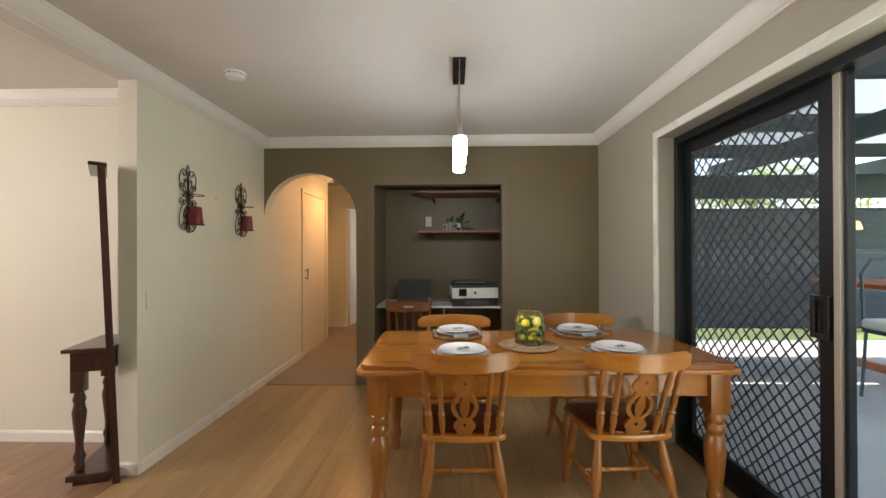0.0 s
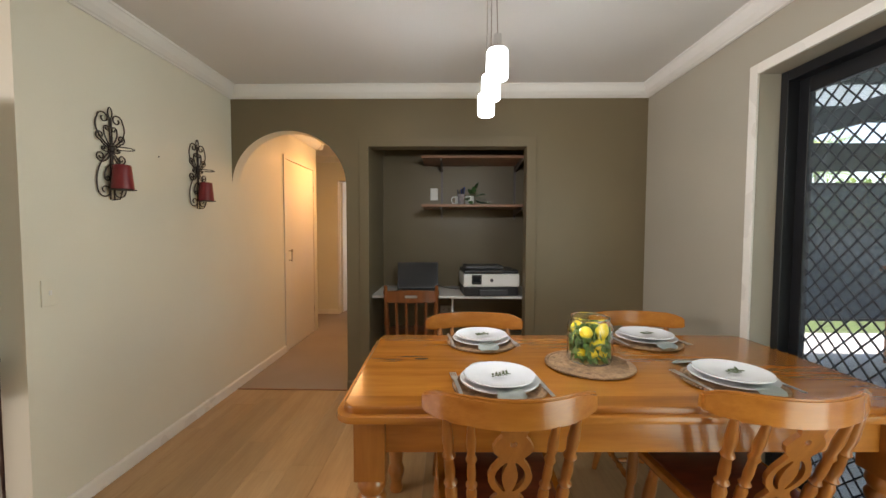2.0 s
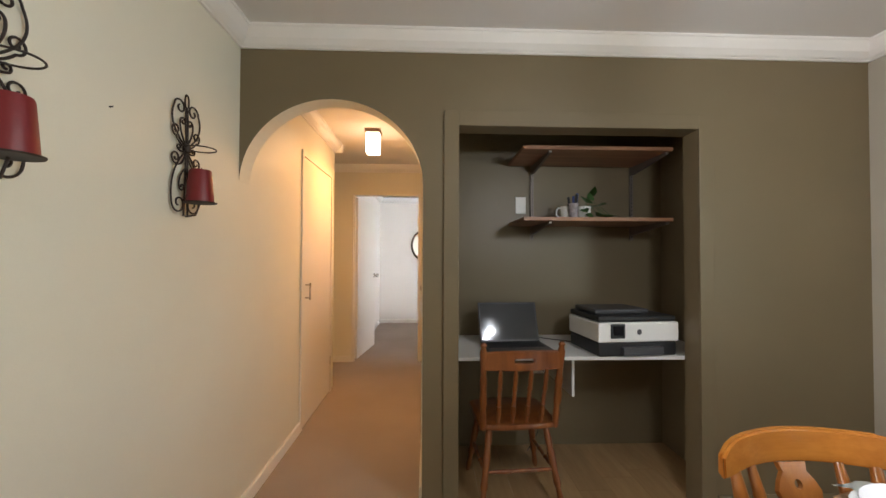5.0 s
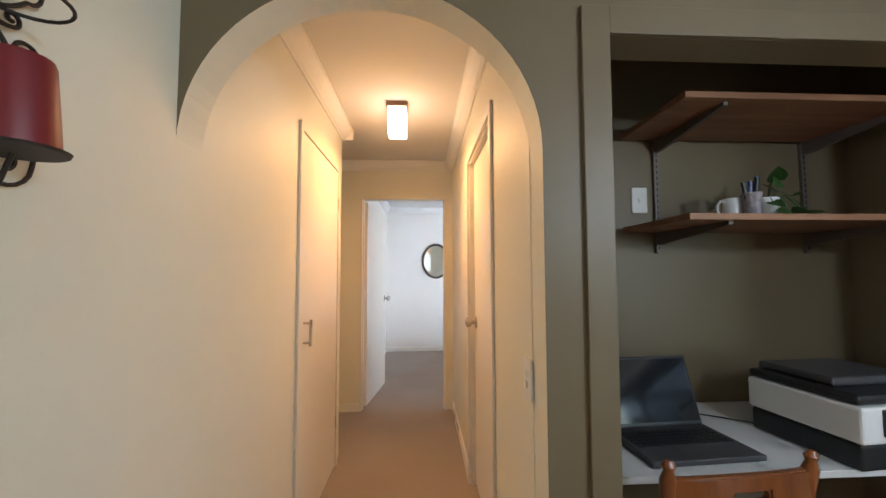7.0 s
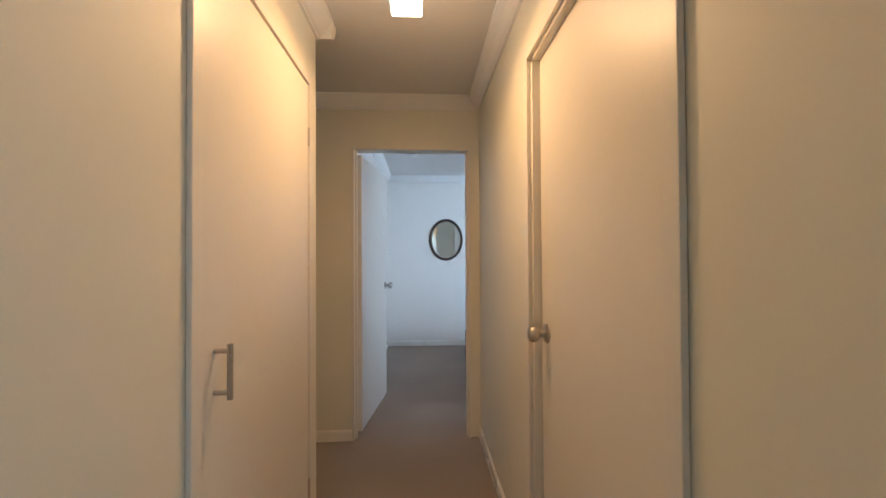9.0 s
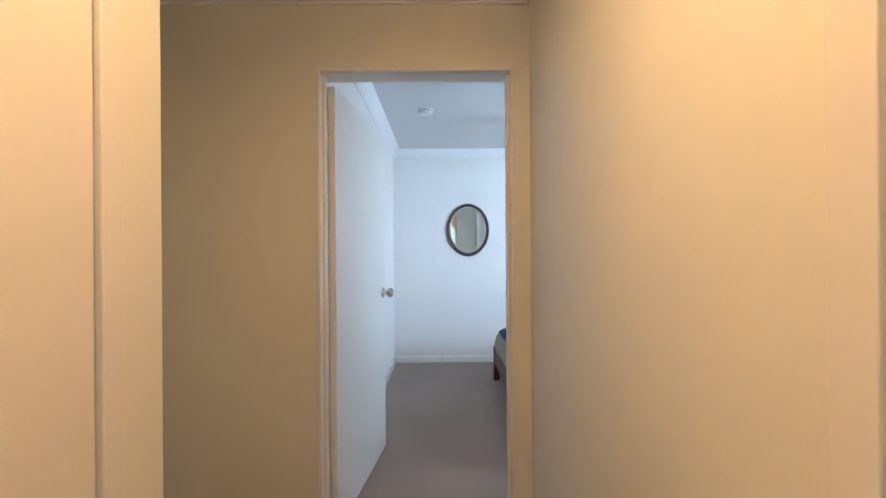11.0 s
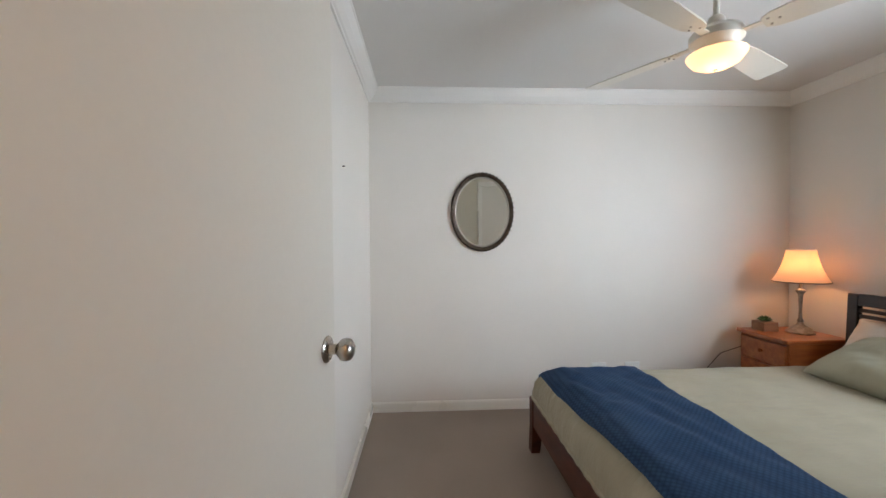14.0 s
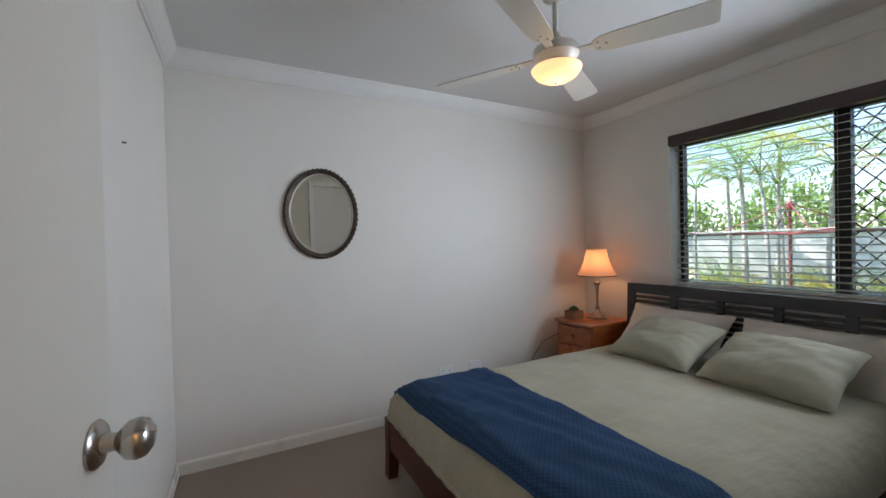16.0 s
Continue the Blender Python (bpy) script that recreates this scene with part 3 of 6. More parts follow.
def bowed(width, depth, z0, z1, thick, k=12, crown=0.0):
    """A curved back rail."""
    bm = bmesh.new()
    rows = []
    for i in range(k + 1):
        u = -1 + 2 * i / k
        x, y = u * width / 2, -depth * (1 - u * u)
        cut = 0.022 * max(0, abs(u) - 0.8) / 0.2
        top, low = z1 + crown * (1 - u * u) - cut, z0 + cut * 0.6
        rows.append([bm.verts.new(p) for p in ((x, y - thick / 2, low), (x, y + thick / 2, low), (x, y + thick / 2 - 0.004, top), (x, y - thick / 2, top))])
    for a, b in zip(rows, rows[1:]):
        for i in range(4):
            bm.faces.new((a[i], a[(i + 1) % 4], b[(i + 1) % 4], b[i]))
    bm.faces.new(rows[0]), bm.faces.new(rows[-1])
    bmesh.ops.recalc_face_normals(bm, faces=bm.faces)
    bmesh.ops.bevel(bm, geom=[e for e in bm.edges if e.calc_face_angle(0) > 0.6], offset=0.006, segments=2, affect="EDGES")
    return bm


def spindle(p0, p1, r, k=12, bm=None):
    """A turned rod between two points."""
    p0, p1 = Vector(p0), Vector(p1)
    h = (p1 - p0).length
    prof = [(0.55, 0), (0.7, 0.1), (0.95, 0.2), (1.0, 0.28), (0.7, 0.33), (1.1, 0.36), (0.7, 0.39), (0.85, 0.48), (0.72, 0.60), (1.05, 0.64), (0.7, 0.68), (0.9, 0.80), (0.6, 1.0)]
    m = Matrix.Translation(p0) @ (p1 - p0).to_track_quat("Z", "Y").to_matrix().to_4x4()
    return lathe([(a * r, b * h) for a, b in prof], k, bm, m)


def seat_shape(w_front, w_back, d0, d1, k=10):
    pts = [(w_back / 2 * math.cos(a) * 1.0, d0 + 0.04 - 0.04 * math.sin(-a)) for a in [math.pi + math.pi * i / k for i in range(k + 1)]]
    pts += [(w_front / 2, d1 - 0.05), (w_front / 2 - 0.03, d1 - 0.012), (w_front / 4, d1), (-w_front / 4, d1), (-w_front / 2 + 0.03, d1 - 0.012), (-w_front / 2, d1 - 0.05)]
    return pts


SPLAT = [(0.034, 0), (0.036, 0.020), (0.050, 0.040), (0.051, 0.055), (0.036, 0.075), (0.031, 0.086), (0.050, 0.105), (0.061, 0.130), (0.063, 0.150), (0.054, 0.176), (0.038, 0.200), (0.032, 0.214), (0.050, 0.232), (0.056, 0.250), (0.045, 0.270), (0.031, 0.286), (0.037, 0.305)]


def fretted(loops, thick):
    """A board in the xz plane with holes: the first loop is its rim, the others are cut through."""
    bm = bmesh.new()
    edges = []
    for loop in loops:
        vs = [bm.verts.new((x, -thick / 2, z)) for x, z in loop]
        edges += [bm.edges.new((a, b)) for a, b in zip(vs, vs[1:] + vs[:1])]
    bmesh.ops.triangle_fill(bm, use_beauty=True, use_dissolve=False, edges=edges, normal=(0, -1, 0))
    back = bmesh.ops.extrude_face_region(bm, geom=bm.faces[:])
    bmesh.ops.translate(bm, verts=[v for v in back["geom"] if isinstance(v, bmesh.types.BMVert)], vec=(0, thick, 0))
    bmesh.ops.recalc_face_normals(bm, faces=bm.faces)
    return bm


def dining_chair(m, label):
    """Farmhouse chair: its back at y = 0, its seat towards +y."""
    c = thing("dining_chair", m, label, "chair", "dining chairs round the table")
    part("backrest", bowed(0.50, 0.098, 0.765, 0.850, 0.026, 14, -0.003), PINE, c, "broad curved pine top rail", True)
    bm = prism(seat_shape(0.43, 0.40, 0.02, 0.43), "xy", 0.405, 0.437, 0.008)
    part("seat_frame", bm, PINE, c, smooth=True)
    part("seat", prism([(x * 0.88, 0.225 + (y - 0.225) * 0.86) for x, y in seat_shape(0.43, 0.40, 0.02, 0.43)], "xy", 0.430, 0.444, 0.004), RED_WOOD, c, "dark red-brown seat panel", True)
    for u in (-0.86, -0.55, 0.55, 0.86):
        x1, x0 = u * 0.21, u * 0.185
        y1 = -0.098 * (1 - (x1 / 0.25) ** 2)
        part("spindle", spindle((x0, 0.045, 0.43), (x1, y1, 0.772), 0.016 if abs(u) < 0.7 else 0.019), PINE_V, c, smooth=True)
    # pierced splat
    loops = [[(w, z) for w, z in SPLAT] + [(-w, z) for w, z in reversed(SPLAT)]]
    for z, r in ((0.055, 0.009), (0.262, 0.010)):
        loops.append([(x, z + y) for x, y in arc(0, 0, r, r, 0, 330, 11)])
    for sx in (-1, 1):
        us = [i / 8 for i in range(9)]
        edge = [(sx * (0.016 + 0.027 * math.sin(math.pi * u) ** 0.8), 0.094 + 0.104 * u) for u in us]
        edge += [(sx * (0.009 + 0.013 * math.sin(math.pi * u)), 0.094 + 0.104 * u) for u in reversed(us)]
        loops.append(edge)
    splat = part("splat", moved(fretted(loops, 0.014), pose(0, 0.045, 0.437, 22.5, 0, 0) @ Matrix.Diagonal((1, 1, 1.16, 1))), PINE_V, c, "pine splat with lyre-shaped cut-outs")
    feet = {}
    for sx in (-1, 1):
        for y0, y1 in ((0.08, 0.0), (0.36, 0.41)):
            top, low = Vector((sx * 0.15, y0, 0.41)), Vector((sx * 0.205, y1, 0.0))
            feet[sx, y0] = (top + low) / 2
            bm = lathe([(0.013, 0), (0.017, 0.05), (0.021, 0.14), (0.015, 0.17), (0.022, 0.19), (0.024, 0.28), (0.018, 0.36), (0.016, 0.42)], 14, m=Matrix.Translation(low) @ (top - low).to_track_quat("Z", "Y").to_matrix().to_4x4())
            part("leg", bm, PINE_V, c, smooth=True)
    for sx in (-1, 1):
        part("stretcher", spindle(feet[sx, 0.08] - Vector((0, 0, 0.03)), feet[sx, 0.36] - Vector((0, 0, 0.03)), 0.015), PINE, c, smooth=True)
    mid = [(feet[s, 0.08] + feet[s, 0.36]) / 2 - Vector((0, 0, 0.03)) for s in (-1, 1)]
    part("stretcher", spindle(mid[0], mid[1], 0.015), PINE, c, smooth=True)
    return c


chair = dining_chair(pose(0.111, 1.546, 0, 0, 0, 1), "orange pine farmhouse chair with fretted splat, tucked under the table")
twin = copy_thing(chair, pose(0.91, 1.575, 0, 0, 0, 3))
twin["label"] = "orange pine farmhouse chair standing slightly askew at the table"
copy_thing(chair, pose(0.066, 2.455, 0, 0, 0, 181))["label"] = "orange pine farmhouse chair on the far side of the table"
copy_thing(chair, pose(0.93, 2.525, 0, 0, 0, 179))["label"] = "orange pine farmhouse chair on the far side, by the patio door"

# table setting
ROPE = surface("water_hyacinth_weave", (0.36, 0.215, 0.115), 0.85, vary=0.45, coarse=40, fine=200, relief=0.5)
LINEN = surface("grey_green_linen", (0.52, 0.57, 0.54), 0.9, vary=0.1, coarse=8, fine=500, relief=0.3)
LEAF = surface("olive_leaf", (0.07, 0.10, 0.035), 0.5, vary=0.3, coarse=20)
TZ = 0.7635


def placemat(x, y, r, label):
    """A spiral of plaited rope."""
    mat = thing("placemat", pose(x, y, TZ), label, "placemat", "woven placemats on the dining table")
    turns, pts = 7, []
    for i in range(turns * 22 + 1):
        a = 2 * math.pi * i / 22
        rr = 0.01 + (r - 0.02) * i / (turns * 22)
        pts.append((rr * math.cos(a), rr * math.sin(a), 0.0065 + 0.0016 * math.sin(i * 2.1)))
    bm = tube(pts, 0.0118, 6)
    for v in bm.verts:
        v.co.z = max(0.0, 0.0065 + (v.co.z - 0.0065) * 0.55)
    part("rope_coil", bm, ROPE, mat, smooth=True)
    # plaited rim
    n = max(24, int(2 * math.pi * r / 0.015))
    bm = bmesh.new()
    for i in range(n):
        a = 2 * math.pi * i / n
        own = bmesh.new()
        bmesh.ops.create_icosphere(own, subdivisions=1, radius=0.0095)
        moved(own, pose((r - 0.004) * math.cos(a), (r - 0.004) * math.sin(a), 0.007, 0, 0, math.degrees(a) + 50) @ Matrix.Diagonal((1.3, 0.7, 0.6, 1)))
        joined(bm, own)
    part("plaited_rim", bm, ROPE, mat, smooth=True)
    return mat


def plate(x, y, r, z, label):
    prof = [(0.001, 0.0), (r * 0.55, 0.0), (r * 0.6, 0.004), (r * 0.72, 0.007), (r, 0.014), (r, 0.017), (r * 0.97, 0.0165), (r * 0.70, 0.010), (r * 0.58, 0.007), (0.001, 0.006)]
    p = part("dinner_plate", lathe(prof, 40, m=pose(x, y, z)), PORCELAIN, None, "", True)
    return tagged(p, label, "plate", "white plates of the table setting")


def bowl(x, y, r, z, label):
    prof = [(0.001, 0.0), (r * 0.45, 0.0), (r * 0.5, 0.004), (r * 0.8, 0.010), (r, 0.020), (r * 0.99, 0.023), (r * 0.76, 0.015), (r * 0.46, 0.009), (0.001, 0.007)]
    p = part("bowl", lathe(prof, 40, m=pose(x, y, z)), PORCELAIN, None, "", True)
    return tagged(p, label, "bowl", "white bowls of the table setting")


def sprig(x, y, z, turn, label):
    bm = bmesh.new()
    tube([(-0.035, 0, 0.004), (0, 0.004, 0.006), (0.03, 0, 0.006)], 0.0012, 5, bm)
    rng = random.Random(int(x * 1000 + y * 77))
    for i in range(9):
        u = -0.025 + 0.055 * i / 8
        own = bmesh.new()
        bmesh.ops.create_icosphere(own, subdivisions=1, radius=0.011)
        moved(own, pose(u, (-1) ** i * 0.009, 0.008, rng.uniform(-25, 25), rng.uniform(-20, 20), (-1) ** i * 55) @ Matrix.Diagonal((1.1, 0.42, 0.16, 1)))
        joined(bm, own)
    moved(bm, pose(x, y, z, 0, 0, turn))
    return tagged(part("olive_sprig", bm, LEAF, None, "", True), label, "sprig", "olive sprigs on the plates")


def napkin(x, y, z, turn, label, tail=0.168):
    """A folded cloth drawn through under the bowl, hanging over both rims."""
    bm = bmesh.new()
    nu, nv = 24, 5
    grid = []
    for i in range(nu + 1):
        u = -0.168 + (0.168 + tail) * i / nu
        h = max(-0.012, 0.0085 + 0.012 * min(1, abs(u) / 0.126) ** 2 - 0.40 * max(0, abs(u) - 0.13)) + 0.004 * noise.noise((u * 18, x * 9, y * 7))
        w = 0.026 + 0.024 * min(1.2, abs(u) / 0.165) ** 2
        near_end = min(u + 0.168, tail - u)
        w *= 1 - 0.35 * max(0, 1 - near_end / 0.018) ** 2
        row = []
        for j in range(nv + 1):
            s = -1 + 2 * j / nv
            row.append(bm.verts.new((s * w, u, h + 0.0025 * math.sin(3 * s + 9 * u) + 0.003 * noise.noise((s * 1.5, u * 25, x * 5)))))
        grid.append(row)
    for a, b in zip(grid, grid[1:]):
        for j in range(nv):
            bm.faces.new((a[j], a[j + 1], b[j + 1], b[j]))
    geo = bmesh.ops.solidify(bm, geom=bm.faces[:], thickness=0.004)
    moved(bm, pose(x, y, z, 0, 0, turn))
    return tagged(part("napkin", bm, LINEN, None, "", True), label, "napkin", "linen napkins of the table setting")


CUTLERY = surface("brushed_cutlery_steel", (0.66, 0.65, 0.62), 0.36, metal=0.85, vary=0.1, coarse=40)


def cutlery(kind, x, y, z, turn):
    c = thing(kind, pose(x, y, z, 0, 0, turn), "stainless steel %s on the woven placemat" % kind.replace("_", " "), "cutlery", "cutlery of the table setting")
    part("handle", box(-0.006, 0.006, -0.10, 0.03, 0, 0.003, 0.0012), CUTLERY, c)
    if kind == "fork":
        part("head", prism([(-0.004, 0.03), (0.004, 0.03), (0.011, 0.05), (0.011, 0.065), (-0.011, 0.065), (-0.011, 0.05)], "xy", 0.001, 0.003), CUTLERY, c)
        for i in range(4):
            part("tine", box(-0.011 + i * 0.0063, -0.008 + i * 0.0063, 0.065, 0.10, 0.001, 0.003), CUTLERY, c)
    else:
        part("blade", prism([(-0.006, 0.03), (0.007, 0.03), (0.009, 0.09), (0.002, 0.115), (-0.006, 0.115)], "xy", 0.0008, 0.0024), CUTLERY, c)
    return c


def place_setting(x, y, back):
    placemat(x, y, 0.154, "round woven rope placemat under a plate")
    plate(x, y, 0.132, TZ + 0.016, "large white porcelain dinner plate")
    napkin(x, y, TZ + 0.016, back, "folded grey-green linen napkin between plate and bowl", 0.235 if back < 90 else 0.168)
    bowl(x, y, 0.119, TZ + 0.0255, "white porcelain soup bowl on a plate")
    sprig(x + 0.004, y - 0.005, TZ + 0.039, 20 + back, "sprig of olive leaves lying in a white bowl")
    s = 1 if back < 90 else -1
    cutlery("fork", x - s * 0.142, y - s * 0.01, TZ + 0.014, back)
    cutlery("knife", x + s * 0.142, y - s * 0.01, TZ + 0.014, back)


place_setting(0.106, 1.736, 8)
place_setting(0.913, 1.79, 8)
place_setting(0.085, 2.245, 188)
place_setting(0.865, 2.29, 188)
placemat(0.485, 1.965, 0.165, "round woven rope mat under the glass jar")

# jar of lemons
jar = thing("glass_jar", pose(0.493, 1.985, TZ + 0.014), "clear glass jar filled with lemons and green leaves", "jar")
prof = [(0.001, 0), (0.078, 0), (0.084, 0.006), (0.086, 0.02), (0.086, 0.135), (0.083, 0.148), (0.075, 0.157), (0.074, 0.168), (0.077, 0.172), (0.074, 0.176), (0.070, 0.174), (0.070, 0.158), (0.079, 0.147), (0.083, 0.134), (0.083, 0.02), (0.080, 0.008), (0.001, 0.006)]
glass_wall = part("glass_wall", lathe(prof, 40), GLASS, jar, "clear glass", True)
glass_wall.visible_shadow = False
LEMON = surface("lemon_skin", (0.80, 0.60, 0.015), 0.4, vary=0.12, coarse=12, fine=220, relief=0.25)
GREENS = surface("leafy_green", (0.09, 0.19, 0.03), 0.5, vary=0.4, coarse=25)
rng = random.Random(5)
for i, (a, r, z) in enumerate(((262, 0.044, 0.045), (320, 0.043, 0.034), (215, 0.042, 0.040), (90, 0.04, 0.045), (285, 0.048, 0.078), (40, 0.045, 0.085), (150, 0.045, 0.090), (235, 0.050, 0.118), (310, 0.050, 0.122), (60, 0.048, 0.124), (145, 0.05, 0.122))):
    own = bmesh.new()
    bmesh.ops.create_uvsphere(own, u_segments=14, v_segments=10, radius=0.0245)
    for v in own.verts:
        v.co.z *= 1.22 + 0.25 * (abs(v.co.z) / 0.0245) ** 6
    moved(own, pose(r * math.cos(radians(a)), r * math.sin(radians(a)), z, rng.uniform(0, 180), rng.uniform(0, 90), 0))
    part("lemon", own, LEMON, jar, "yellow lemon" if i == 0 else "", True)
bm = bmesh.new()
for i in range(420):
    a, z = rng.uniform(0, 6.283), rng.uniform(0.012, 0.138)
    r = rng.uniform(0.045, 0.078) if z < 0.12 else rng.uniform(0.01, 0.06)
    own = bmesh.new()
    bmesh.ops.create_icosphere(own, subdivisions=1, radius=0.015)
    moved(own, pose(r * math.cos(a), r * math.sin(a), z, rng.uniform(0, 180), rng.uniform(0, 180), rng.uniform(0, 180)) @ Matrix.Diagonal((1.2, 0.6, 0.12, 1)))
    joined(bm, own)
for v in bm.verts:
    d = math.hypot(v.co.x, v.co.y)
    if d > 0.081:
        v.co.x *= 0.081 / d
        v.co.y *= 0.081 / d
    v.co.z = max(v.co.z, 0.008)
part("leaves", bm, GREENS, jar, "packed green leaves", True)

# pendant lamp
lampx = 0.10
pend = thing("pendant_lamp", pose(0, 0, 0), "three-light pendant with chrome bar and ribbed glass cylinders, lit", "pendant lamp")
part("canopy", box(lampx - 0.037, lampx + 0.037, 1.95, 2.26, 2.372, 2.399, 0.003), BLACK_ALU, pend, "dark chrome ceiling bar")
for y in (2.27, 2.05, 1.83):
    part("cord", tube([(lampx, min(max(y, 1.93), 2.22), 2.375), (lampx, y, 1.97)], 0.0022, 6), NICKEL, pend)
    part("lamp_cap", lathe([(0.004, 1.968), (0.014, 1.964), (0.015, 1.928), (0.023, 1.924), (0.023, 1.910), (0.008, 1.910)], 20, m=pose(lampx, y, 0)), CHROME, pend, "chrome lamp holder", True)
    bm = lathe([(0.018, 1.914), (0.033, 1.912), (0.0355, 1.906), (0.0355, 1.818), (0.0335, 1.814), (0.001, 1.814)], 24, m=pose(lampx, y, 0))
    shade = part("shade", bm, OPAL, pend, "white glowing glass cylinder", True)
    for k in range(12):
        a = math.pi * 2 * k / 12
        part("glass_rib", tube([(lampx + 0.0352 * math.cos(a), y + 0.0352 * math.sin(a), 1.818), (lampx + 0.0352 * math.cos(a), y + 0.0352 * math.sin(a), 1.904)], 0.0025, 5), OPAL, shade)


def smoke_alarm(x, y, label):
    a = thing("smoke_alarm", pose(x, y, 2.4), label, "smoke alarm")
    part("base", lathe([(0.062, 0.0), (0.064, -0.010), (0.060, -0.013)], 32), WHITE_PLASTIC, a, smooth=True)
    part("body", lathe([(0.056, -0.012), (0.056, -0.020), (0.050, -0.034), (0.034, -0.040), (0.001, -0.041)], 32), WHITE_PLASTIC, a, smooth=True)
    part("test_button", lathe([(0.010, -0.040), (0.010, -0.044), (0.001, -0.045)], 14), WHITE_PLASTIC, a, smooth=True)
    for k in range(10):
        t = 2 * math.pi * k / 10
        part("vent_slot", tube([(0.0565 * math.cos(t), 0.0565 * math.sin(t), -0.016), (0.0565 * math.cos(t + 0.35), 0.0565 * math.sin(t + 0.35), -0.016)], 0.0022, 5), GREY_PLASTIC, a)
    return a


smoke_alarm(-1.273, 2.107, "round white smoke alarm on the dining room ceiling")
smoke_alarm(-1.38, 7.885, "round white smoke alarm on the bedroom ceiling")


def switch_plate(name, m, label, w=0.07, h=0.115, rockers=1, sockets=0, material=None):
    """A wall plate in the xz plane facing -y."""
    p = thing(name, m, label, "switch" if not sockets else "power outlet")
    part("plate", box(-w / 2, w / 2, -0.008, 0.0, -h / 2, h / 2, 0.003), material or WHITE_PLASTIC, p)
    for i in range(rockers):
        z = (i - (rockers - 1) / 2) * 0.03
        part("rocker", box(-0.006, 0.006, -0.012, -0.008, z - 0.010, z + 0.010, 0.001), WHITE_PLASTIC, p)
    for i in range(sockets):
        x = (i - (sockets - 1) / 2) * 0.055
        for dx, dz, t in ((-0.007, 0.0, 30), (0.007, 0.0, -30), (0, -0.016, 0)):
            bm = box(-0.0012, 0.0012, -0.0088, -0.0078, -0.005, 0.005)
            part("slot", moved(bm, pose(x + dx, 0, dz, 0, t, 0)), BLACK_PLASTIC, p)
        part("rocker", box(x - 0.005, x + 0.005, -0.011, -0.008, 0.014, 0.024, 0.001), WHITE_PLASTIC, p)
    return p


switch_plate("light_switch", pose(LX, 2.083, 1.014, 0, 0, 90), "cream wall light switch beside the living room opening", material=CREAM)
switch_plate("light_switch", pose(HX, 3.674, 1.018, 0, 0, -90), "white two-gang light switch on the passage wall", rockers=2)


# wrought iron candle sconces
def spiral(cx, cz, r, a0, turns, k=22, shrink=0.25):
    pts = []
    for i in range(k + 1):
        u = i / k
        a = radians(a0) + turns * 2 * math.pi * u
        rr = r * (1 - (1 - shrink) * u)
        pts.append((0.012, cx + rr * math.cos(a), cz + rr * math.sin(a)))
    return pts


def curve_to_spiral(start, mid, cx, cz, r, a0, turns):
    sp = spiral(cx, cz, r, a0, turns)
    p0, p2 = Vector((0.012, *start)), Vector(sp[0])
    p1 = Vector((0.012, *mid))
    lead = [tuple(p0 * (1 - u) ** 2 + 2 * p1 * u * (1 - u) + p2 * u * u) for u in [i / 12 for i in range(12)]]
    return lead + sp


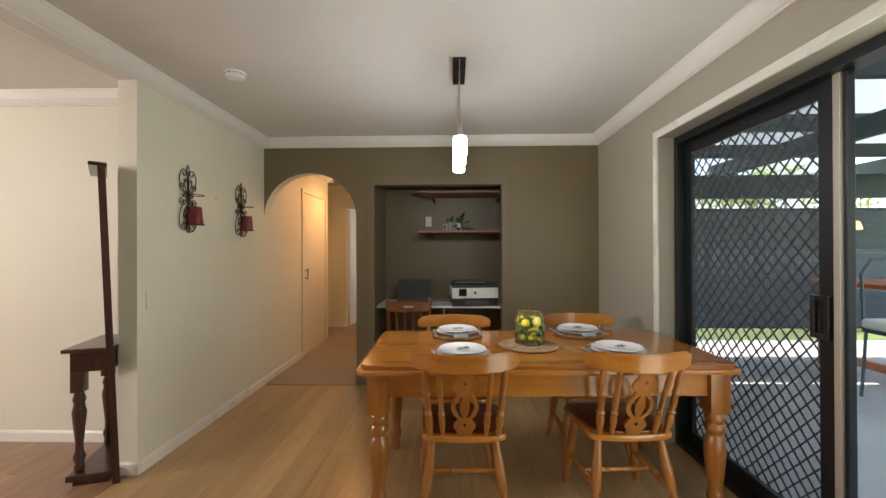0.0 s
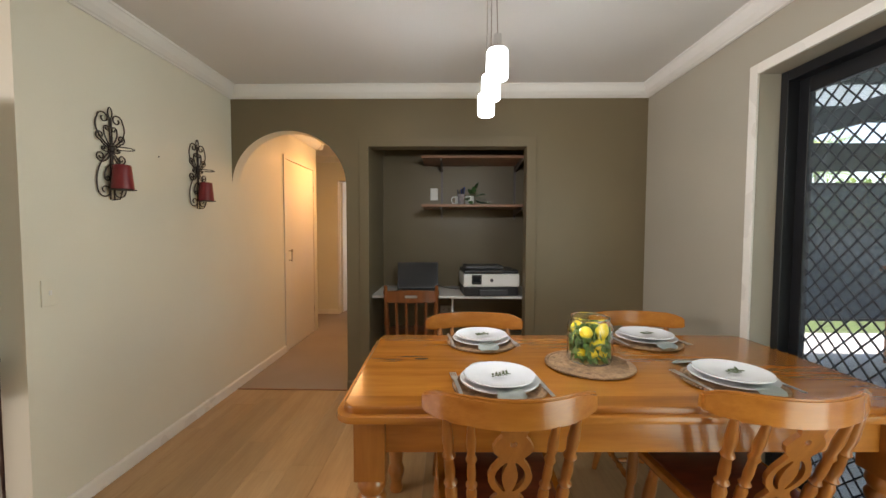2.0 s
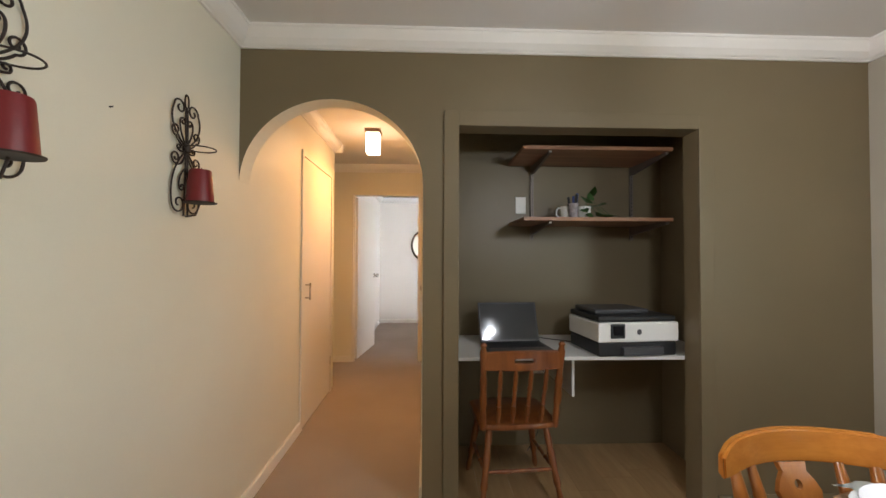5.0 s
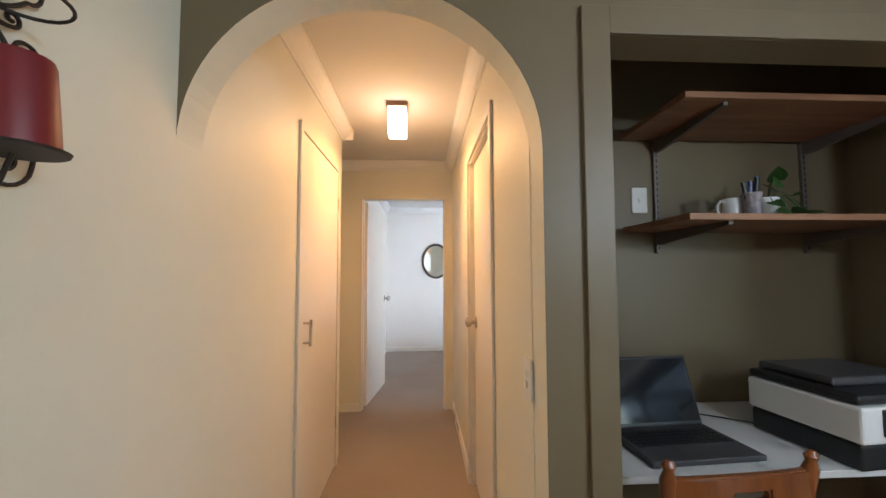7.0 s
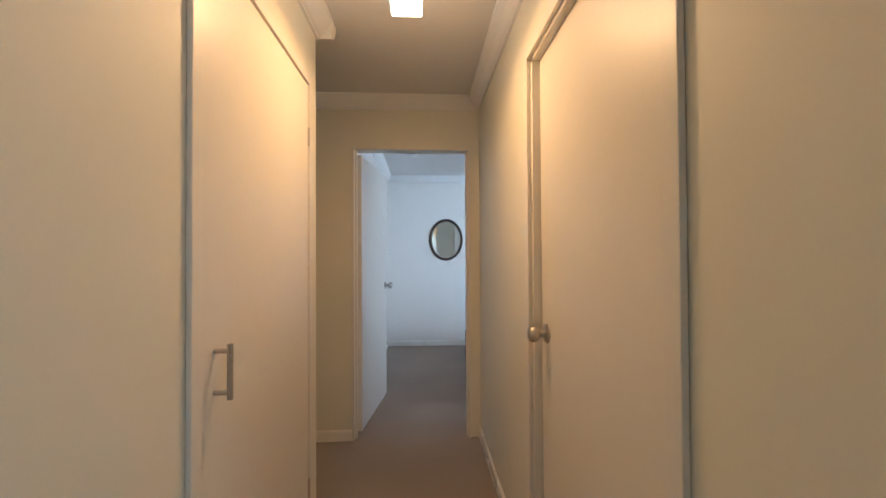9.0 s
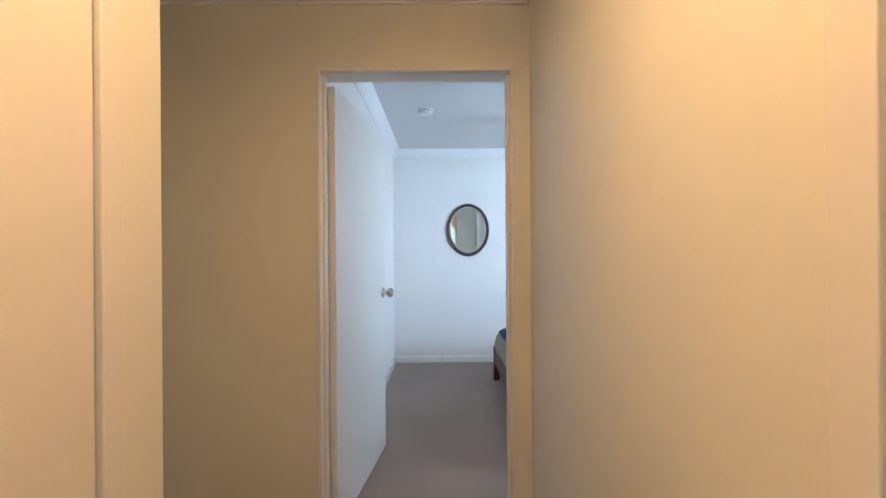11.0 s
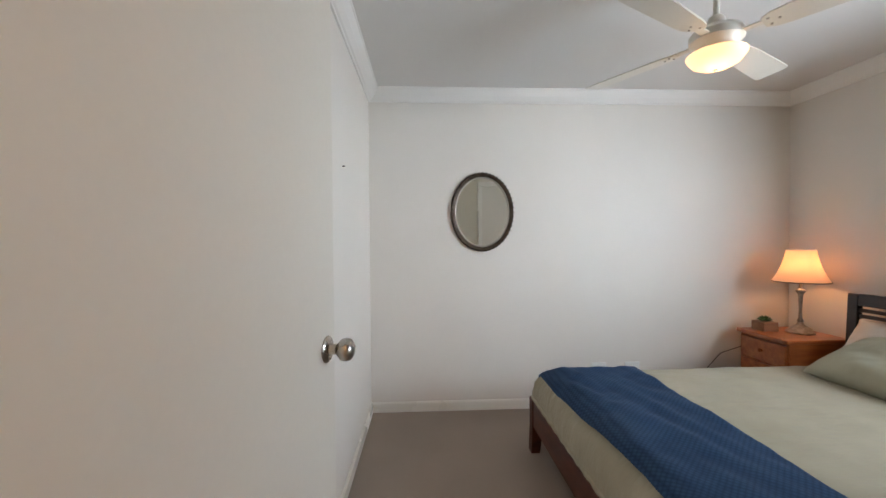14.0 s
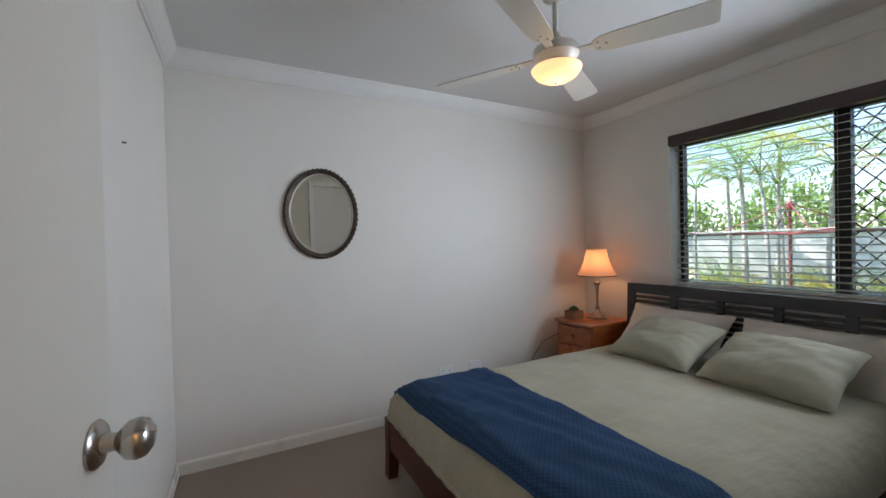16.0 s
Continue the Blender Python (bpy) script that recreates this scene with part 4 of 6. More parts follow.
def candle_sconce(m, label):
    s = thing("candle_sconce", m, label, "wall sconce", "candle sconces on the cream wall")
    for d in (-1, 1):
        part("stem", tube([(0.012, d * 0.012, -0.205), (0.013, d * 0.009, -0.10), (0.014, d * 0.004, 0.03), (0.014, d * 0.004, 0.075), (0.012, d * 0.007, 0.15), (0.012, d * 0.003, 0.205)], 0.0036, 8), IRON, s, smooth=True)
    part("finial", tube([(0.012, 0.012 * math.sin(a), 0.205 + 0.027 * (1 - math.cos(a))) for a in [2 * math.pi * i / 16 for i in range(17)]], 0.003, 6), IRON, s, smooth=True)
    part("collar", lathe([(0.009, 0.036), (0.014, 0.040), (0.014, 0.066), (0.009, 0.070)], 12, m=pose(0.013, 0, 0)), IRON, s, smooth=True)
    loops = (
        ((0.0, 0.055), (0.105, 0.125), 0.036, 0.200, 0.031, 0, 1.15),
        ((0.0, 0.060), (0.040, 0.110), 0.019, 0.150, 0.016, 0, 1.1),
        ((0.0, 0.055), (0.030, 0.055), 0.056, 0.110, 0.023, -90, 1.25),
        ((0.0, 0.050), (0.018, 0.030), 0.038, 0.050, 0.012, -90, 1.1),
        ((0.0, 0.045), (0.022, -0.025), 0.056, 0.008, 0.024, -90, 1.25),
        ((0.0, 0.045), (0.095, -0.045), 0.038, -0.158, 0.037, 0, -1.2),
        ((0.0, -0.020), (0.040, -0.050), 0.022, -0.095, 0.016, 0, -1.1),
    )
    for d in (-1, 1):
        for a, b, cx, cz, r, a0, turns in loops:
            pts = [(x, d * y * 1.1, z) for x, y, z in curve_to_spiral(a, b, cx, cz, r, a0, turns)]
            part("scroll", tube(pts, 0.0033, 6), IRON, s, smooth=True)
    ring = [(0.066 + 0.052 * math.cos(a), 0.052 * math.sin(a), 0.052) for a in [2 * math.pi * i / 24 for i in range(25)]]
    part("candle_ring", tube(ring, 0.0026, 6), IRON, s, smooth=True)
    part("candle_plate", lathe([(0.001, -0.155), (0.056, -0.155), (0.058, -0.151), (0.001, -0.150)], 28, m=pose(0.066, 0, 0)), IRON, s, smooth=True)
    part("bracket", tube([(0.012, 0, -0.205), (0.05, 0, -0.20), (0.066, 0, -0.157)], 0.0035, 6), IRON, s, smooth=True)
    part("candle", lathe([(0.001, -0.150), (0.047, -0.150), (0.0475, -0.144), (0.0385, -0.036), (0.036, -0.029), (0.028, -0.032), (0.001, -0.034)], 28, m=pose(0.066, 0, 0)), RED_WAX, s, "dark red pillar candle", True)
    part("wick", tube([(0.066, 0, -0.034), (0.067, 0.002, -0.022), (0.070, 0.004, -0.019)], 0.0016, 5), BLACK_PLASTIC, s)
    return s


sc = candle_sconce(pose(LX, 2.41, 1.642), "black wrought iron scroll sconce holding a dark red candle")
copy_thing(sc, pose(LX, 3.09, 1.636))


# hall stand with leaning back frame
def hall_stand():
    h = thing("hall_stand", pose(-1.880, 1.925, 0, 0, 0, 18), "dark mahogany console stand with turned legs and tall back frame", "console table")
    part("top", box(-0.235, 0.0, -0.02, 0.40, 0.742, 0.765, 0.005), MAHOGANY, h)
    part("apron", box(-0.205, -0.02, 0.005, 0.38, 0.63, 0.742, 0.003), MAHOGANY, h)
    part("base_board", box(-0.215, 0.0, -0.02, 0.40, 0.03, 0.065, 0.006), MAHOGANY, h)
    part("plinth", box(-0.19, -0.02, 0.0, 0.38, 0.0, 0.03), MAHOGANY, h)
    prof = [(0.020, 0.065), (0.026, 0.09), (0.020, 0.11), (0.030, 0.15), (0.020, 0.18), (0.018, 0.22), (0.027, 0.32), (0.034, 0.40), (0.024, 0.45), (0.031, 0.47), (0.020, 0.515)]
    for y in (0.035, 0.345):
        bm = lathe(prof, 18, m=pose(-0.175, y, 0))
        box(-0.205, -0.145, y - 0.03, y + 0.03, 0.515, 0.63, 0.003, bm=bm)
        part("leg", bm, MAHOGANY, h, smooth=True)
    SWING = pose(0.040, -0.015, 0, 0, 0, 24)

    def lean(z):
        return -0.012 - 0.065 * max(0, z - 0.1) / 1.7
    for y in (-0.02, 0.365):
        part("back_post", prism([(lean(0) - 0.022, 0), (lean(0) + 0.012, 0), (lean(1.78) + 0.012, 1.78), (lean(1.78) - 0.022, 1.78)], "xz", y, y + 0.04), MAHOGANY, h).matrix_local = SWING
    for z in (0.66, 1.72):
        part("back_rail", box(lean(z) - 0.02, lean(z) + 0.01, 0.02, 0.365, z, z + 0.06), MAHOGANY, h).matrix_local = SWING
    part("mirror_glass", prism([(lean(0.75) - 0.006, 0.72), (lean(0.75), 0.72), (lean(1.72), 1.72), (lean(1.72) - 0.006, 1.72)], "xz", 0.02, 0.365), MIRROR, h, "tall mirror glass").matrix_local = SWING
    part("crown", box(lean(1.8) - 0.06, lean(1.8) + 0.02, -0.03, 0.41, 1.78, 1.80, 0.004), MAHOGANY, h).matrix_local = SWING
    return h


hall_stand()

# ---- sliding patio door ----
slider = thing("door_4", pose(0, 0, 0), "black aluminium sliding patio door with diamond security screen", "sliding door", kind="structure")
FX = RX + 0.10
for nm, b in (("frame_jamb", (FX, FX + 0.11, SY1 - 0.045, SY1 - 0.002, 0, SZ)), ("frame_jamb", (FX, FX + 0.11, SY0 + 0.002, SY0 + 0.045, 0, SZ)), ("frame_head", (FX, FX + 0.11, SY0 + 0.045, SY1 - 0.045, SZ - 0.05, SZ - 0.002)), ("frame_sill", (FX, FX + 0.11, SY0 + 0.045, SY1 - 0.045, 0.0, 0.03))):
    part(nm, box(*b, 0.003), BLACK_ALU, slider)
PX, P0, P1 = FX + 0.055, 1.365, SY1 - 0.045
screen = part("screen_frame", box(PX, PX + 0.03, P1 - 0.055, P1, 0.03, SZ - 0.05, 0.003), BLACK_ALU, slider, "black screen door frame")
for b in ((PX, PX + 0.03, P0, P0 + 0.075, 0.03, SZ - 0.05), (PX, PX + 0.03, P0 + 0.075, P1 - 0.055, 0.03, 0.12), (PX, PX + 0.03, P0 + 0.075, P1 - 0.055, SZ - 0.12, SZ - 0.05)):
    part("stile", box(*b, 0.003), BLACK_ALU, screen)
part("closing_stile", box(PX - 0.015, PX + 0.04, P0 - 0.034, P0 - 0.004, 0.03, SZ - 0.05, 0.003), GREY_ALU, slider, "beige aluminium meeting stile")
part("closing_stile", box(PX - 0.004, PX + 0.03, P0 - 0.052, P0 - 0.036, 0.03, SZ - 0.05, 0.003), BLACK_ALU, slider)
bm = box(PX - 0.022, PX, P0 + 0.01, P0 + 0.03, 0.93, 1.11, 0.003)
box(PX - 0.022, PX, P0 + 0.075, P0 + 0.095, 0.93, 1.11, 0.003, bm=bm)
box(PX - 0.022, PX, P0 + 0.03, P0 + 0.075, 0.93, 0.95, 0.003, bm=bm)
box(PX - 0.022, PX, P0 + 0.03, P0 + 0.075, 1.09, 1.11, 0.003, bm=bm)
part("pull_handle", bm, BLACK_ALU, screen, "black rectangular pull handle")


def diamond_grille(y0, y1, z0, z1, x, dy, dz, r, square=False):
    """Crossed bars cut off at the frame, as one mesh."""
    bm = bmesh.new()
    for sgn in (1, -1):
        k0 = -int((z1 - z0) / dz) - 2
        k1 = int((y1 - y0) / dy) + int((z1 - z0) / dz) + 3
        for k in range(k0, k1):
            ya = y0 + k * dy if sgn > 0 else y1 - k * dy
            # a bar rises dz for each dy/2... along its slope
            t0, t1 = 0.0, (z1 - z0)
            slope = sgn * dy / dz
            lo, hi = (y0 - ya) / slope, (y1 - ya) / slope
            lo, hi = min(lo, hi), max(lo, hi)
            a, b = max(t0, lo), min(t1, hi)
            if b - a > 0.01:
                tube([(x, ya + slope * a, z0 + a), (x, ya + slope * b, z0 + b)], r, 4, bm)
    return bm


part("diamond_grille", diamond_grille(P0 + 0.075, P1 - 0.055, 0.12, SZ - 0.12, PX + 0.022, 0.072, 0.080, 0.0042), BLACK_ALU, screen, "black diamond security grille")
# blue-grey colour and raised alpha also paint in the haze of reflections
MESH, _n, _l, _b = principled("hazy_fly_mesh")
_b.inputs["Base Color"].default_value, _b.inputs["Alpha"].default_value, _b.inputs["Roughness"].default_value = (0.09, 0.11, 0.135, 1), 0.26, 0.6
part("hazy_fly_mesh", box(PX + 0.008, PX + 0.010, P0 + 0.075, P1 - 0.055, 0.12, SZ - 0.12), MESH, screen, "fine dark insect mesh, tinted with the bluish haze of reflections")

# ---- patio outside the sliding door ----
CONCRETE = surface("smooth_concrete", (0.46, 0.46, 0.47), 0.55, vary=0.12, coarse=1.2, fine=90, relief=0.15)
GRASS = surface("lawn", (0.075, 0.115, 0.030), 0.9, vary=0.35, coarse=5, fine=160, relief=0.5)
GREEN_STEEL = surface("dark_green_painted_steel", (0.035, 0.055, 0.048), 0.5, vary=0.15)
BLIND_CLOTH = surface("dark_blue_grey_outdoor_blind", (0.062, 0.088, 0.115), 0.75, vary=0.1, fine=300)
SHEET, _n, _l, _b = principled("translucent_roof_sheet")
_b.inputs["Base Color"].default_value, _b.inputs["Roughness"].default_value = (0.75, 0.80, 0.82, 1), 0.5
_t, _m = _n.new("ShaderNodeBsdfTranslucent"), _n.new("ShaderNodeMixShader")
_t.inputs[0].default_value, _m.inputs[0].default_value = (0.75, 0.82, 0.86, 1), 0.4
_l.new(_b.outputs[0], _m.inputs[1]), _l.new(_t.outputs[0], _m.inputs[2])
_l.new(_m.outputs[0], _n["Material Output"].inputs["Surface"])

setting("ground", box(-60, 80, -60, 90, -0.40, -0.20), GRASS, "green lawn round the house", "ground")
setting("pavement_patio", box(1.67, 6.6, -3.2, 5.6, -0.19, -0.03), CONCRETE, "grey concrete patio slab", "patio")
setting("trim_patio_step", box(1.70, 1.95, 0.2, 2.6, -0.03, 0.0, 0.004), CONCRETE, "concrete door step of the patio", "step")

roof = thing("patio_roof", pose(0, 0, 0), "dark green steel patio roof with pale sheet covering", "patio roof")
part("roof_sheet", box(1.68, 6.6, -3.2, 5.3, 2.62, 2.63), SHEET, roof, "pale translucent roof sheet")
for y in (-2.4, -1.2, 0.0, 1.2, 2.4, 3.6, 4.7):
    part("purlin", box(1.68, 6.5, y - 0.03, y + 0.03, 2.44, 2.60, 0.004), GREEN_STEEL, roof)
for x in (1.75, 3.6, 5.5, 6.4):
    part("beam", box(x - 0.04, x + 0.04, -3.2, 5.2, 2.26, 2.44, 0.004), GREEN_STEEL, roof)
part("beam", box(1.7, 6.5, 4.86, 4.94, 1.96, 2.26, 0.004), GREEN_STEEL, roof)
for x in (2.9, 6.35):
    part("post", box(x - 0.045, x + 0.045, 4.95, 5.04, -0.03, 2.3, 0.004), GREEN_STEEL, roof)

blind = thing("outdoor_blind", pose(0, 0, 0), "dark blue-grey outdoor blind hanging at the patio's edge", "outdoor blind")
bm = bmesh.new()
for i in range(74):
    z = 0.32 + i * 0.02
    box(1.75, 6.6, 4.902, 4.912, z, z + 0.0185, bm=bm)
part("blind_slats", bm, BLIND_CLOTH, blind, "narrow dark slats")
part("bottom_rail", box(1.75, 6.6, 4.895, 4.92, 0.285, 0.318, 0.004), BLACK_ALU, blind)
part("head_rail", box(1.75, 6.6, 4.90, 4.93, 1.80, 1.835, 0.004), BLACK_ALU, blind)
for x in (1.9, 3.6, 5.3, 6.4):
    part("cord", tube([(x, 4.915, 1.83), (x, 4.915, 1.97)], 0.004, 6), BLACK_PLASTIC, blind)
# bar bench with white cushion, seen through the open door
CUSHION = surface("white_cushion_cloth", (0.72, 0.71, 0.68), 0.9, vary=0.06, fine=400, relief=0.3)
stool = thing("patio_chair", pose(4.02, 3.15, -0.03) @ Matrix.Diagonal((1, 1, 1.3, 1)), "blue-green metal patio chair with a white cushion", "chair")
TEAL = surface("teal_painted_steel", (0.05, 0.10, 0.11), 0.4, vary=0.1)
for x in (-0.24, 0.24):
    for y in (-0.22, 0.22):
        part("leg", tube([(x * 1.1, y * 1.1, 0), (x, y, 0.46)], 0.013, 8), TEAL, stool)
part("cushion", box(-0.27, 0.27, -0.25, 0.25, 0.475, 0.545, 0.028, seg=3), CUSHION, stool, "white seat cushion", True)
part("seat_frame", box(-0.26, 0.26, -0.24, 0.24, 0.45, 0.475, 0.004), TEAL, stool)
part("backrest", tube([(-0.25, 0.23, 0.46), (-0.25, 0.25, 0.85), (-0.15, 0.26, 0.95), (0.15, 0.26, 0.95), (0.25, 0.25, 0.85), (0.25, 0.23, 0.46)], 0.013, 8), TEAL, stool)
table2 = thing("patio_table", pose(5.0, 4.0, -0.03), "red-brown timber patio table", "table")
part("tabletop", box(-0.75, 0.75, -0.45, 0.45, 0.93, 0.98, 0.006), CHERRY, table2)
for x in (-0.66, 0.66):
    for y in (-0.38, 0.38):
        part("leg", box(x - 0.04, x + 0.04, y - 0.04, y + 0.04, 0, 0.93, 0.004), CHERRY, table2)
    part("rail", box(x - 0.03, x + 0.03, -0.34, 0.34, 0.10, 0.18, 0.004), CHERRY, table2)
plamp = thing("patio_lamp", pose(4.50, 4.2, 1.53), "small amber patio lamp hanging lit from a beam", "lamp")
part("cord", tube([(0, 0, 0.09), (0, 0, 0.93)], 0.004, 6), BLACK_PLASTIC, plamp)
part("shade", lathe([(0.015, 0.09), (0.05, 0.08), (0.075, 0.0), (0.07, -0.01), (0.01, 0.07)], 20), FAN_OPAL, plamp, "glowing amber glass shade", True)

# ---- desk nook ----
desk = thing("desk", pose(0, 0, 0), "white laminate desk fixed across the nook", "desk")
part("worktop", box(-0.714, 0.768, 3.655, 4.248, 0.728, 0.748, 0.002), LAMINATE, desk)
part("support_panel", box(-0.05, -0.034, 3.75, 4.20, 0.50, 0.728, 0.002), LAMINATE, desk, "white support panel")
part("cleat", box(-0.714, 0.766, 4.22, 4.247, 0.68, 0.728), SHELF_WOOD, desk)


def shelf(y0, z, x0, x1, label):
    s = thing("shelf", pose(0, 0, 0), label, "shelf", "timber shelves in the nook")
    part("board", box(x0, x1, y0, 4.225, z, z + 0.022, 0.002), SHELF_WOOD, s)
    for x in (-0.145, 0.552):
        bm = prism([(4.23, z), (y0 + 0.03, z), (y0 + 0.03, z - 0.012), (4.20, z - 0.055), (4.23, z - 0.055)], "yz", x - 0.008, x + 0.008)
        part("bracket", bm, RED_BRACKET, s, "slotted steel shelf bracket")
    return s


RED_BRACKET = surface("dull_steel", (0.20, 0.17, 0.15), 0.5, 0.7)
shelf(3.795, 1.904, -0.31, 0.57, "red-brown timber shelf high in the nook")
shelf(3.795, 1.491, -0.31, 0.57, "red-brown timber shelf holding mugs and plants")
for x in (-0.145, 0.552):
    rail = thing("shelf_standard", pose(0, 0, 0), "slotted steel shelf upright screwed to the wall", "shelf upright", "shelf uprights in the nook")
    part("rail", box(x - 0.011, x + 0.011, 4.232, 4.248, 1.40, 1.99, 0.001), RED_BRACKET, rail)
    for i in range(22):
        part("slot", box(x - 0.003, x + 0.003, 4.2305, 4.2325, 1.415 + i * 0.026, 1.430 + i * 0.026), BLACK_PLASTIC, rail)
switch_plate("light_switch", pose(-0.221, 4.25, 1.637), "white wall switch plate inside the nook", rockers=1)
switch_plate("power_outlet", pose(-0.10, 4.25, 0.52), "black power outlet under the desk", 0.115, 0.07, 0, 2)

# laptop
lap = thing("laptop", pose(-0.345, 3.83, 0.749, 0, 0, 4), "open black laptop with dark screen on the desk", "laptop")
part("base", box(-0.185, 0.185, -0.125, 0.125, 0, 0.018, 0.004), GREY_PLASTIC, lap)
lid = part("screen", moved(box(-0.185, 0.185, 0, 0.012, 0, 0.245, 0.004), pose(0, 0.125, 0.016, -20, 0, 0)), BLACK_PLASTIC, lap, "black laptop lid")
SCREEN, _n, _l, _b = principled("dark_display")
_b.inputs["Base Color"].default_value, _b.inputs["Roughness"].default_value = (0.012, 0.014, 0.017, 1), 0.08
part("display", moved(box(-0.175, 0.175, -0.0015, 0.0, 0.014, 0.235), pose(0, 0.125, 0.016, -20, 0, 0)), SCREEN, lid, "glossy dark display")
for row in range(5):
    for col in range(14):
        x, y = -0.165 + col * 0.0238, 0.085 - row * 0.0235
        part("key", box(x, x + 0.020, y - 0.019, y, 0.018, 0.0205), BLACK_PLASTIC, lap)
part("touchpad", box(-0.05, 0.05, -0.115, -0.05, 0.018, 0.0188), GREY_PLASTIC, lap)
part("badge", moved(lathe([(0.008, -0.002), (0.008, -0.0006)], 14), pose(0, 0.125, 0.016, -20, 0, 0) @ pose(0, 0, 0.008, 90, 0, 0)), NICKEL, lap)

# printer
pr = thing("printer", pose(0.278, 3.655, 0.749, 0, 0, 5) @ Matrix.Diagonal((1.0, 1, 1.18, 1)), "black and white inkjet printer on the desk", "printer")
part("base", box(-0.225, 0.225, 0.0, 0.34, 0.0, 0.065, 0.008), BLACK_PLASTIC, pr)
part("paper_tray", box(-0.10, 0.13, -0.03, 0.05, 0.008, 0.045, 0.004), GREY_PLASTIC, pr, "dark paper tray")
part("body", box(-0.232, 0.232, -0.012, 0.345, 0.066, 0.155, 0.008), WHITE_PLASTIC, pr, "white front panel")
part("lid", box(-0.226, 0.226, 0.0, 0.345, 0.156, 0.182, 0.010), BLACK_PLASTIC, pr, "black scanner lid")
part("document_feeder", box(-0.20, 0.12, 0.08, 0.33, 0.183, 0.205, 0.008), GREY_PLASTIC, pr)
part("control_panel", box(-0.165, -0.085, -0.022, -0.010, 0.085, 0.150, 0.004), BLACK_PLASTIC, pr, "black control panel")
part("display", box(-0.155, -0.095, -0.0235, -0.0215, 0.10, 0.142), SCREEN, pr)
part("badge", lathe([(0.013, 0.0), (0.013, 0.0025)], 20, m=pose(0.0, -0.0115, 0.112, 90, 0, 0)), GREY_PLASTIC, pr, "round grey badge")
cable = tagged(part("power_cable", tube([(0.05, 3.98, 0.756), (-0.04, 4.06, 0.754), (-0.10, 4.10, 0.754), (-0.16, 4.20, 0.754), (-0.17, 4.235, 0.76)], 0.003, 6), BLACK_PLASTIC, None, "", True), "black power cable lying across the desk", "cable")
cable2 = tagged(part("power_cable", tube([(-0.08, 4.235, 0.53), (-0.06, 4.19, 0.48), (-0.07, 4.20, 0.30), (-0.12, 4.2, 0.10), (-0.2, 4.15, 0.006)], 0.003, 6), BLACK_PLASTIC, None, "", True), "black power cable hanging below the desk", "cable")

# things on the shelf
SZ1 = 1.514
TUMBLER = surface("cloudy_grey_plastic", (0.34, 0.31, 0.33), 0.15, vary=0.3, coarse=40, relief=0)
mug = thing("coffee_mug", pose(0.012, 4.0, SZ1), "white china mug with a looped handle", "mug")
part("cup", lathe([(0.001, 0), (0.030, 0), (0.034, 0.004), (0.036, 0.085), (0.033, 0.085), (0.031, 0.006), (0.001, 0.006)], 24), WHITE_PLASTIC, mug, "", True)
part("handle", tube([(-0.033, 0, 0.074), (-0.052, 0, 0.076), (-0.064, 0, 0.058), (-0.064, 0, 0.034), (-0.052, 0, 0.018), (-0.033, 0, 0.018)], 0.005, 8), WHITE_PLASTIC, mug, "", True)
mug = thing("glass_tumbler", pose(0.032, 3.935, SZ1), "cloudy grey tumbler holding blue and black pens", "tumbler")
part("cup", lathe([(0.001, 0), (0.023, 0), (0.025, 0.004), (0.030, 0.080), (0.034, 0.095), (0.032, 0.095), (0.028, 0.080), (0.023, 0.008), (0.001, 0.008)], 24), TUMBLER, mug, "", True)
INK = surface("blue_plastic", (0.03, 0.05, 0.18), 0.35, relief=0)
for i, (dx, dy, lx, mt) in enumerate(((-0.011, 0.0, -0.022, BLACK_PLASTIC), (0.0, 0.01, 0.004, INK), (0.006, -0.005, 0.012, BLACK_PLASTIC), (0.010, 0.008, 0.018, INK))):
    part("pen", tube([(dx, dy, 0.008), (dx + lx, dy, 0.135 + 0.008 * i)], 0.008, 8), mt, mug, "blue pen" if mt is INK else "")
pot = thing("potted_plant", pose(0.108, 3.96, SZ1), "trailing green plant in a small white mug", "plant")
part("pot", lathe([(0.001, 0), (0.034, 0), (0.038, 0.005), (0.040, 0.08), (0.037, 0.08), (0.034, 0.06), (0.001, 0.06)], 24), WHITE_PLASTIC, pot, "white cup", True)
POTHOS = surface("glossy_green_leaf", (0.035, 0.095, 0.022), 0.35, vary=0.35, coarse=20)


def leaf(size, m):
    """A heart-shaped leaf with a fold along its rib."""
    bm = bmesh.new()
    pts = [(0, 0), (0.32, -0.12), (0.48, 0.15), (0.36, 0.55), (0, 1.05)]
    rib = [bm.verts.new((0, y * size, -0.03 * size * math.sin(y * 3))) for y in (0, 0.25, 0.6, 1.05)]
    for s in (-1, 1):
        edge = [bm.verts.new((s * x * size, y * size, 0.10 * size * x)) for x, y in pts[1:4]]
        bm.faces.new((rib[0], edge[0], edge[1], rib[1]))
        bm.faces.new((rib[1], edge[1], edge[2], rib[2]))
        bm.faces.new((rib[2], edge[2], rib[3]))
    return moved(bm, m)


